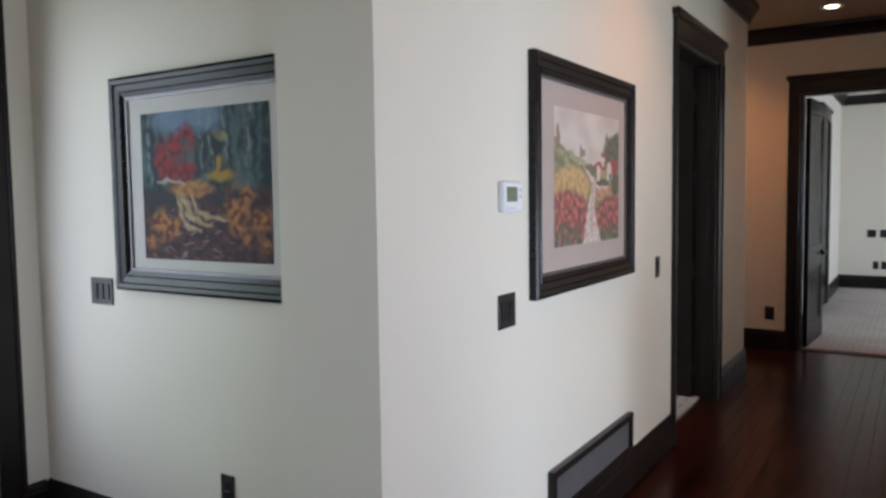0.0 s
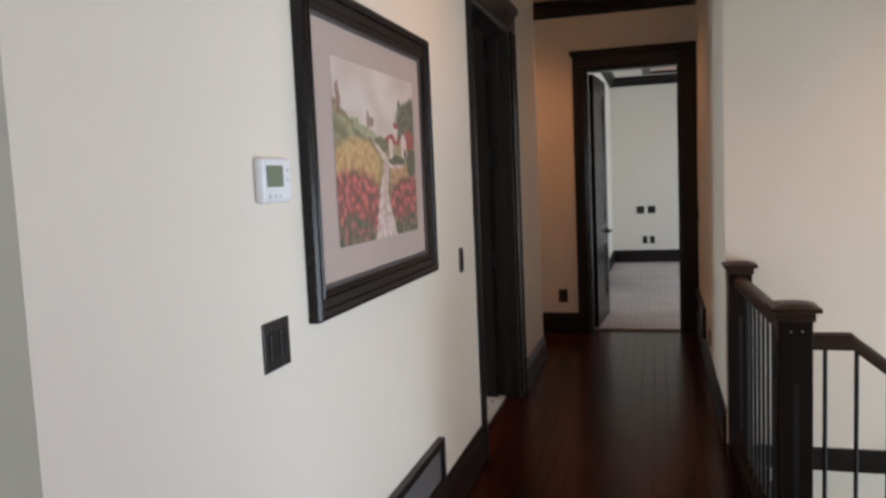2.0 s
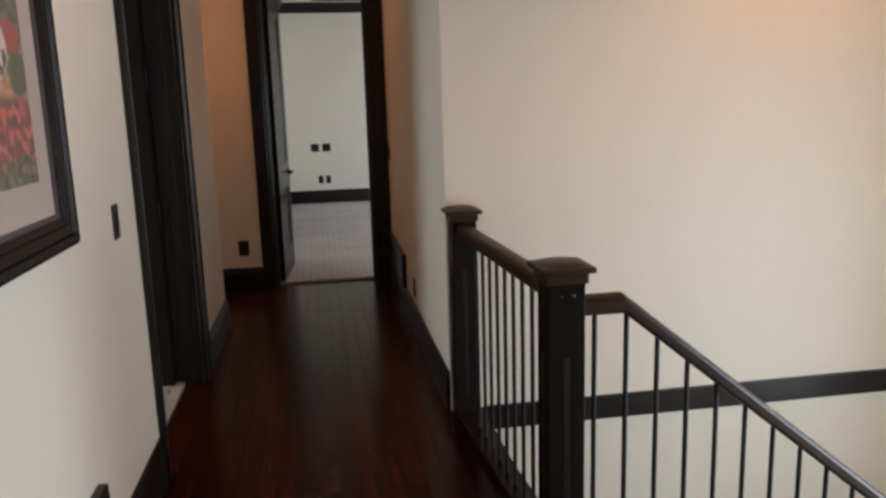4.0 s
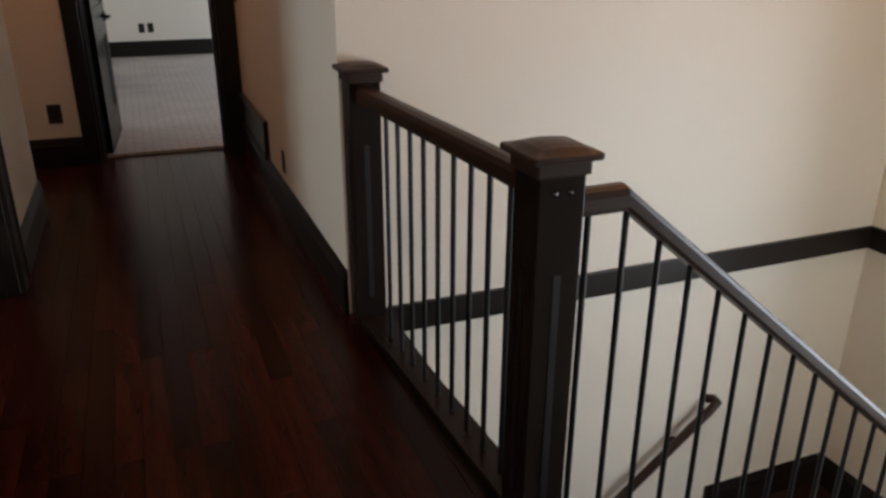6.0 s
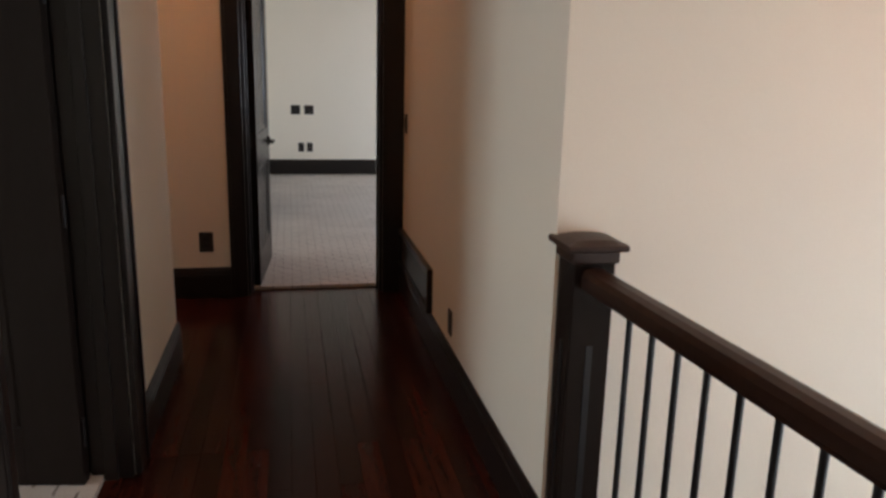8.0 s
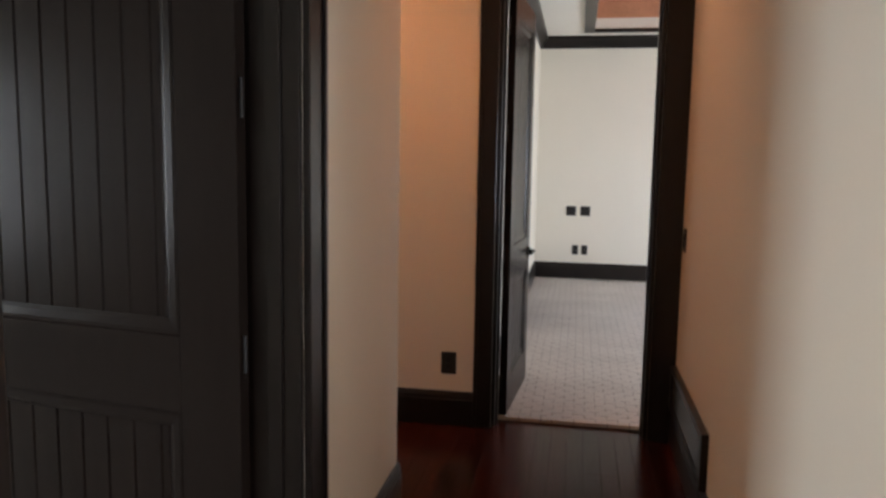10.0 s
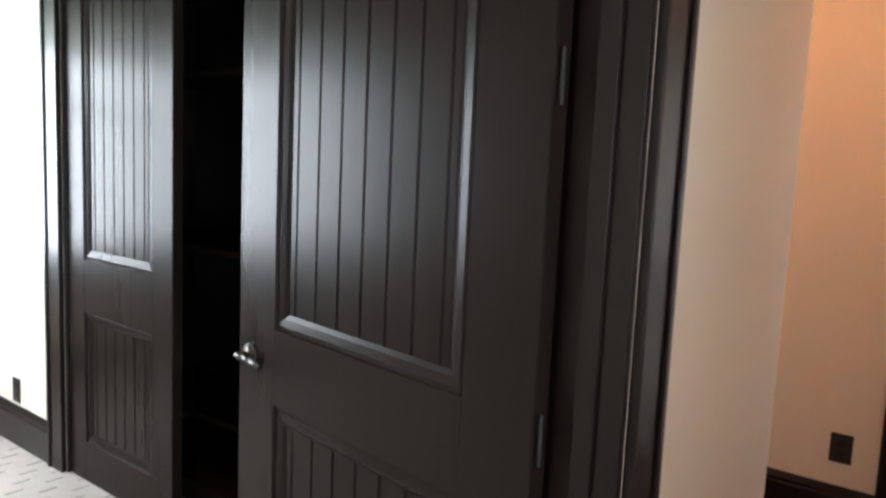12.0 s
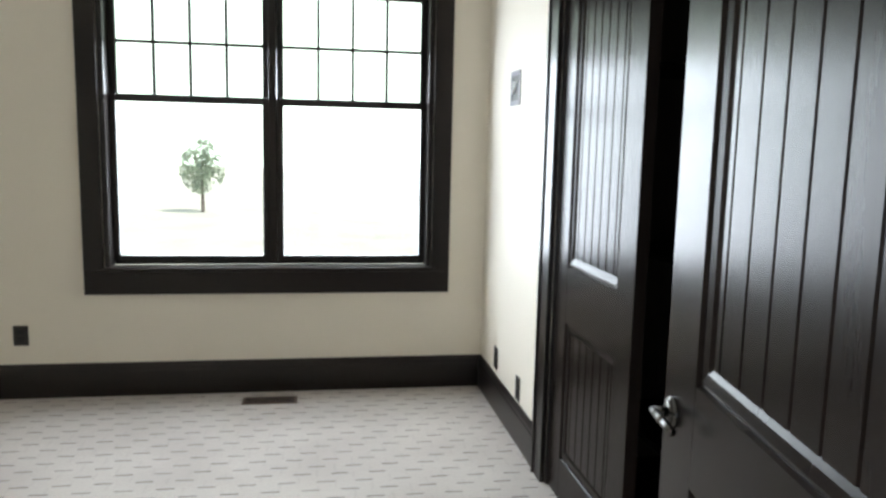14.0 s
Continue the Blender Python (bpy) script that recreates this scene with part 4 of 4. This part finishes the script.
def autumn_wood(u, v):
    """A sunlit lane through a dark autumn wood with a red tree, in loose brush strokes."""
    f = fnoise(u, v, 24, 7.7)
    k = fnoise(u, v, 8, 3.1)
    u, v = u + 0.03 * fnoise(u, v, 13, 0.4), v + 0.025 * fnoise(u, v, 15, 6.4)
    g = fnoise(u * 3.0, v * 0.45, 9, 5.0)
    c = blend((0.010, 0.030, 0.045), (0.10, 0.17, 0.18), 0.35 + 1.5 * g + 0.5 * f)
    c = blend(c, (0.26, 0.38, 0.56), 0.85 * max(blob(u, v, 0.28, 0.97, 0.16, 0.12, 0.8), blob(u, v, 0.50, 0.95, 0.16, 0.10, 0.8)))
    for x, w in ((0.09, 0.014), (0.55, 0.018), (0.47, 0.010), (0.70, 0.010), (0.86, 0.012)):
        c = blend(c, (0.42, 0.48, 0.46), 0.65 * clamp(1 - abs(u - x - 0.03 * math.sin(5 * v + x * 9)) / w) * clamp((v - 0.5) * 6) * clamp(0.7 + 2 * f))
    c = blend(c, (0.40, 0.38, 0.16), 0.7 * clamp(3 * fnoise(u, v, 14, 2.2)) * clamp(1.3 - math.hypot((u - 0.72) / 0.16, (v - 0.78) / 0.16)))
    red = max(blob(u, v, 0.24, 0.68, 0.13, 0.16, 0.5), blob(u, v, 0.36, 0.77, 0.09, 0.13, 0.5), blob(u, v, 0.38, 0.60, 0.06, 0.09, 0.5))
    c = blend(c, blend((0.44, 0.035, 0.045), (0.13, 0.015, 0.03), 0.35 + 1.8 * f), red * clamp(0.85 + 1.5 * k))
    c = blend(c, (0.60, 0.36, 0.04), 0.9 * max(blob(u, v, 0.63, 0.56, 0.10, 0.035, 0.7), blob(u, v, 0.63, 0.62, 0.02, 0.06, 0.7)))
    floor_c = blend((0.12, 0.045, 0.05), (0.035, 0.02, 0.03), 0.45 + 1.8 * f)
    floor_c = blend(floor_c, (0.40, 0.26, 0.27), clamp(3.2 * (fnoise(u * 0.7, v * 1.6, 26, 9.3) - 0.18)) * clamp(1.2 - abs(u - 0.42) * 3))
    c = blend(c, floor_c, clamp((0.49 + 0.02 * k - v) * 22))
    c = blend(c, (0.02, 0.03, 0.04), 0.85 * max(blob(u, v, 0.14, 0.40, 0.13, 0.11, 0.5), blob(u, v, 0.66, 0.40, 0.12, 0.06, 0.6)))
    fire = max(blob(u, v, 0.78, 0.34, 0.12, 0.16, 0.6), blob(u, v, 0.92, 0.22, 0.14, 0.16, 0.6), blob(u, v, 0.20, 0.22, 0.12, 0.13, 0.6), blob(u, v, 0.10, 0.14, 0.07, 0.12, 0.6))
    c = blend(c, blend((0.66, 0.29, 0.07), (0.24, 0.05, 0.03), 0.4 + 2.0 * f), 0.9 * fire * clamp(0.75 + 2 * k))
    c = blend(c, blend((0.62, 0.33, 0.10), (0.40, 0.17, 0.06), 0.4 + 1.6 * f), blob(u, v, 0.40, 0.475, 0.17, 0.055, 0.4))
    c = blend(c, (0.78, 0.66, 0.52), 0.9 * clamp(0.5 - 55 * stroke(u, v, ((0.12, 0.525, 0.004), (0.22, 0.53, 0.012), (0.34, 0.515, 0.006)))))
    for pts in (((0.30, 0.42, 0.014), (0.31, 0.31, 0.018), (0.38, 0.22, 0.016), (0.48, 0.19, 0.008)),
                ((0.33, 0.44, 0.012), (0.37, 0.32, 0.020), (0.46, 0.26, 0.018), (0.55, 0.23, 0.008)),
                ((0.39, 0.42, 0.010), (0.45, 0.33, 0.018), (0.55, 0.29, 0.016), (0.68, 0.27, 0.008))):
        c = blend(c, blend((0.80, 0.64, 0.38), (0.60, 0.40, 0.20), 0.4 + 1.5 * f), 0.9 * clamp(0.5 - 45 * stroke(u, v, pts)))
    return tuple(0.62 * q for q in c)


def picture(label, m, w, h, frame_w, art, paint, mat, cols=120, rows=96, lip=0.03):
    """A framed print: x across from 0 to w, y out of the wall, z up from 0 to h. art: x0, x1, z0, z1."""
    top = new("framed_picture")
    top.matrix_world = m
    bm = bmesh.new()
    steps = [(0.0, 0.0), (0.0, lip), (frame_w * 0.15, lip + 0.006), (frame_w * 0.34, lip + 0.004), (frame_w * 0.40, lip - 0.004), (frame_w * 0.70, lip - 0.008), (frame_w * 0.78, lip - 0.004), (frame_w, lip - 0.014), (frame_w, 0.004)]
    loops = [[bm.verts.new((x, y, z)) for x, z in ((o, o), (w - o, o), (w - o, h - o), (o, h - o))] for o, y in steps]
    for a, b in zip(loops, loops[1:]):
        for k in range(4):
            bm.faces.new((a[k], a[(k + 1) % 4], b[(k + 1) % 4], b[k]))
    finish("frame", bm, FRAME_BLACK, top)
    bm = bmesh.new()
    o = frame_w
    for a, b in (((o, 0.004, o), (w - o, 0.014, o + 0.012)), ((o, 0.004, h - o - 0.012), (w - o, 0.014, h - o)), ((o, 0.004, o + 0.012), (o + 0.012, 0.014, h - o - 0.012)), ((w - o - 0.012, 0.004, o + 0.012), (w - o, 0.014, h - o - 0.012))):
        put_box(bm, a, b)
    finish("fillet", bm, SILVER, top)
    boxes("mat_board", mat, [((o, 0.001, o), (w - o, 0.006, h - o))], 0, top)
    x0, x1, z0, z1 = art
    verts, faces, cols_out = [], [], []
    for j in range(rows):
        for i in range(cols):
            u0, u1, v0, v1 = i / cols, (i + 1) / cols, j / rows, (j + 1) / rows
            k = len(verts)
            verts += [(x0 + (x1 - x0) * u, 0.0075, z0 + (z1 - z0) * v) for u, v in ((u0, v0), (u1, v0), (u1, v1), (u0, v1))]
            faces.append((k, k + 1, k + 2, k + 3))
            c = paint((u0 + u1) / 2, (v0 + v1) / 2)
            cols_out += [clamp(c[0]), clamp(c[1]), clamp(c[2]), 1.0] * 4
    me = bpy.data.meshes.new("print")
    me.from_pydata(verts, [], faces)
    at = me.color_attributes.new("paint", "FLOAT_COLOR", "CORNER")
    at.data.foreach_set("color", cols_out)
    me.materials.append(PRINT)
    pr = new("print", me)
    pr.parent = top
    return tagged(top, label, "picture")


# x runs from far to near on the left wall seen from the hall, so mirror the print's own axis
picture("black-framed print of a path through a red poppy field", pose(0, 3.283, 1.124, rz=90) @ Matrix.Diagonal((1, -1, 1, 1)), 1.165, 0.94, 0.080, (0.222, 0.985, 0.186, 0.754), poppy_field, MAT_BOARD, 190, 150)
picture("black-framed painting of a lane in an autumn wood", pose(-1.645, RY, 1.147) @ Matrix.Diagonal((1, -1, 1, 1)), 1.08, 0.885, 0.082, (0.174, 0.905, 0.137, 0.728), autumn_wood, MAT_PALE, 170, 140)


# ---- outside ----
# Added glowing panel in place of sky and trees; whitens the window view.
structure(boxes("backdrop", plain("glowing_backdrop", (0.86, 1.0, 0.86), 1.0, emit=1.7), [((-160, -260, -3.6), (-158, 260, 120))]), "glowing pale panel in place of distant sky and trees", "sky")
structure(boxes("ground", GROUND_PALED, [((-900, -900, -3.8), (900, 900, -3.6))]), "grassy ground outside, coloured pale for glare", "ground")


def tree(x, y, z, h):
    top = new("tree")
    top.location = (x, y, z)
    rnd = random.Random(5)
    bm = bmesh.new()
    bmesh.ops.create_cone(bm, cap_ends=True, segments=10, radius1=0.14, radius2=0.06, depth=h * 0.55, matrix=Matrix.Translation((0, 0, h * 0.275)))
    for k in range(9):
        a = rnd.uniform(0, 6.28)
        p = Vector((0, 0, h * rnd.uniform(0.25, 0.52)))
        put_tube(bm, p, p + Vector((math.cos(a) * h * 0.2, math.sin(a) * h * 0.2, h * rnd.uniform(0.12, 0.3))), 0.03, 6)
    finish("trunk", bm, BARK, top)
    bm = bmesh.new()
    for k in range(2600):
        a, b, r = rnd.uniform(0, 6.28), rnd.uniform(-1, 1), rnd.random() ** 0.4
        s = math.sqrt(1 - b * b)
        c = Vector((math.cos(a) * s * r * h * 0.30, math.sin(a) * s * r * h * 0.30, h * 0.60 + b * r * h * 0.38))
        if noise.noise(c * 0.9) < -0.08:
            continue
        m = Matrix.Translation(c) @ Euler((rnd.uniform(0, 6), rnd.uniform(0, 6), 0)).to_matrix().to_4x4()
        q = 0.16
        vs = [bm.verts.new(m @ Vector(p)) for p in ((-q, 0, 0), (0, -q * 0.5, 0.02), (q, 0, 0), (0, q * 0.5, 0.02))]
        bm.faces.new(vs)
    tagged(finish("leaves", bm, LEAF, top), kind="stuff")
    return tagged(top, "small leafy green tree on the lawn", "tree")


tree(-56.0, -2.6, -3.6, 5.4)


# ---- floor boards ----
def boards():
    fl = bpy.data.objects["floor"]
    rnd = random.Random(3)
    w = 0.083
    made = {}

    def board_mesh(length):
        if length not in made:
            bm = bmesh.new()
            put_box(bm, (0.0004, 0.0005, -0.012), (w - 0.0004, length - 0.0005, 0.0), 0.0012)
            me = bpy.data.meshes.new("plank")
            bmesh.ops.recalc_face_normals(bm, faces=bm.faces)
            bm.to_mesh(me)
            bm.free()
            me.materials.append(FLOOR)
            made[length] = me
        return made[length]

    rest = bmesh.new()
    x = -2.28
    while x < 2.4 - 0.001:
        if x >= 1.29 - 0.02:
            y0, y1 = -1.6, 3.0
        elif x + w > 0.0 - 0.002:
            y0, y1 = -1.6, EY + 0.14
        elif x > -1.3:
            y0, y1 = None, None
        else:
            y0, y1 = -1.6, RY
        spans = [(y0, y1)] if y0 is not None else [(-1.6, PY if x > PX else RY), (OC, EY)]
        for a, b in spans:
            y = a - rnd.choice((0.0, 0.3, 0.6))
            while y < b:
                length = rnd.choice((0.6, 0.9, 1.2, 1.5))
                s, e = max(y, a), min(y + length, b)
                if e - s > 0.02:
                    full = round(e - s, 2)
                    if 0 <= x + w and x < 1.3 and e > 1.6:
                        ob = new("plank", board_mesh(full))
                        ob.parent, ob.location = fl, (x, s, 0)
                    else:
                        put_box(rest, (x + 0.0004, s + 0.0005, -0.012), (x + w - 0.0004, e - 0.0005, 0.0))
                y += length
        x += w
    tagged(finish("planks_rest", rest, FLOOR, fl), kind="stuff")


boards()
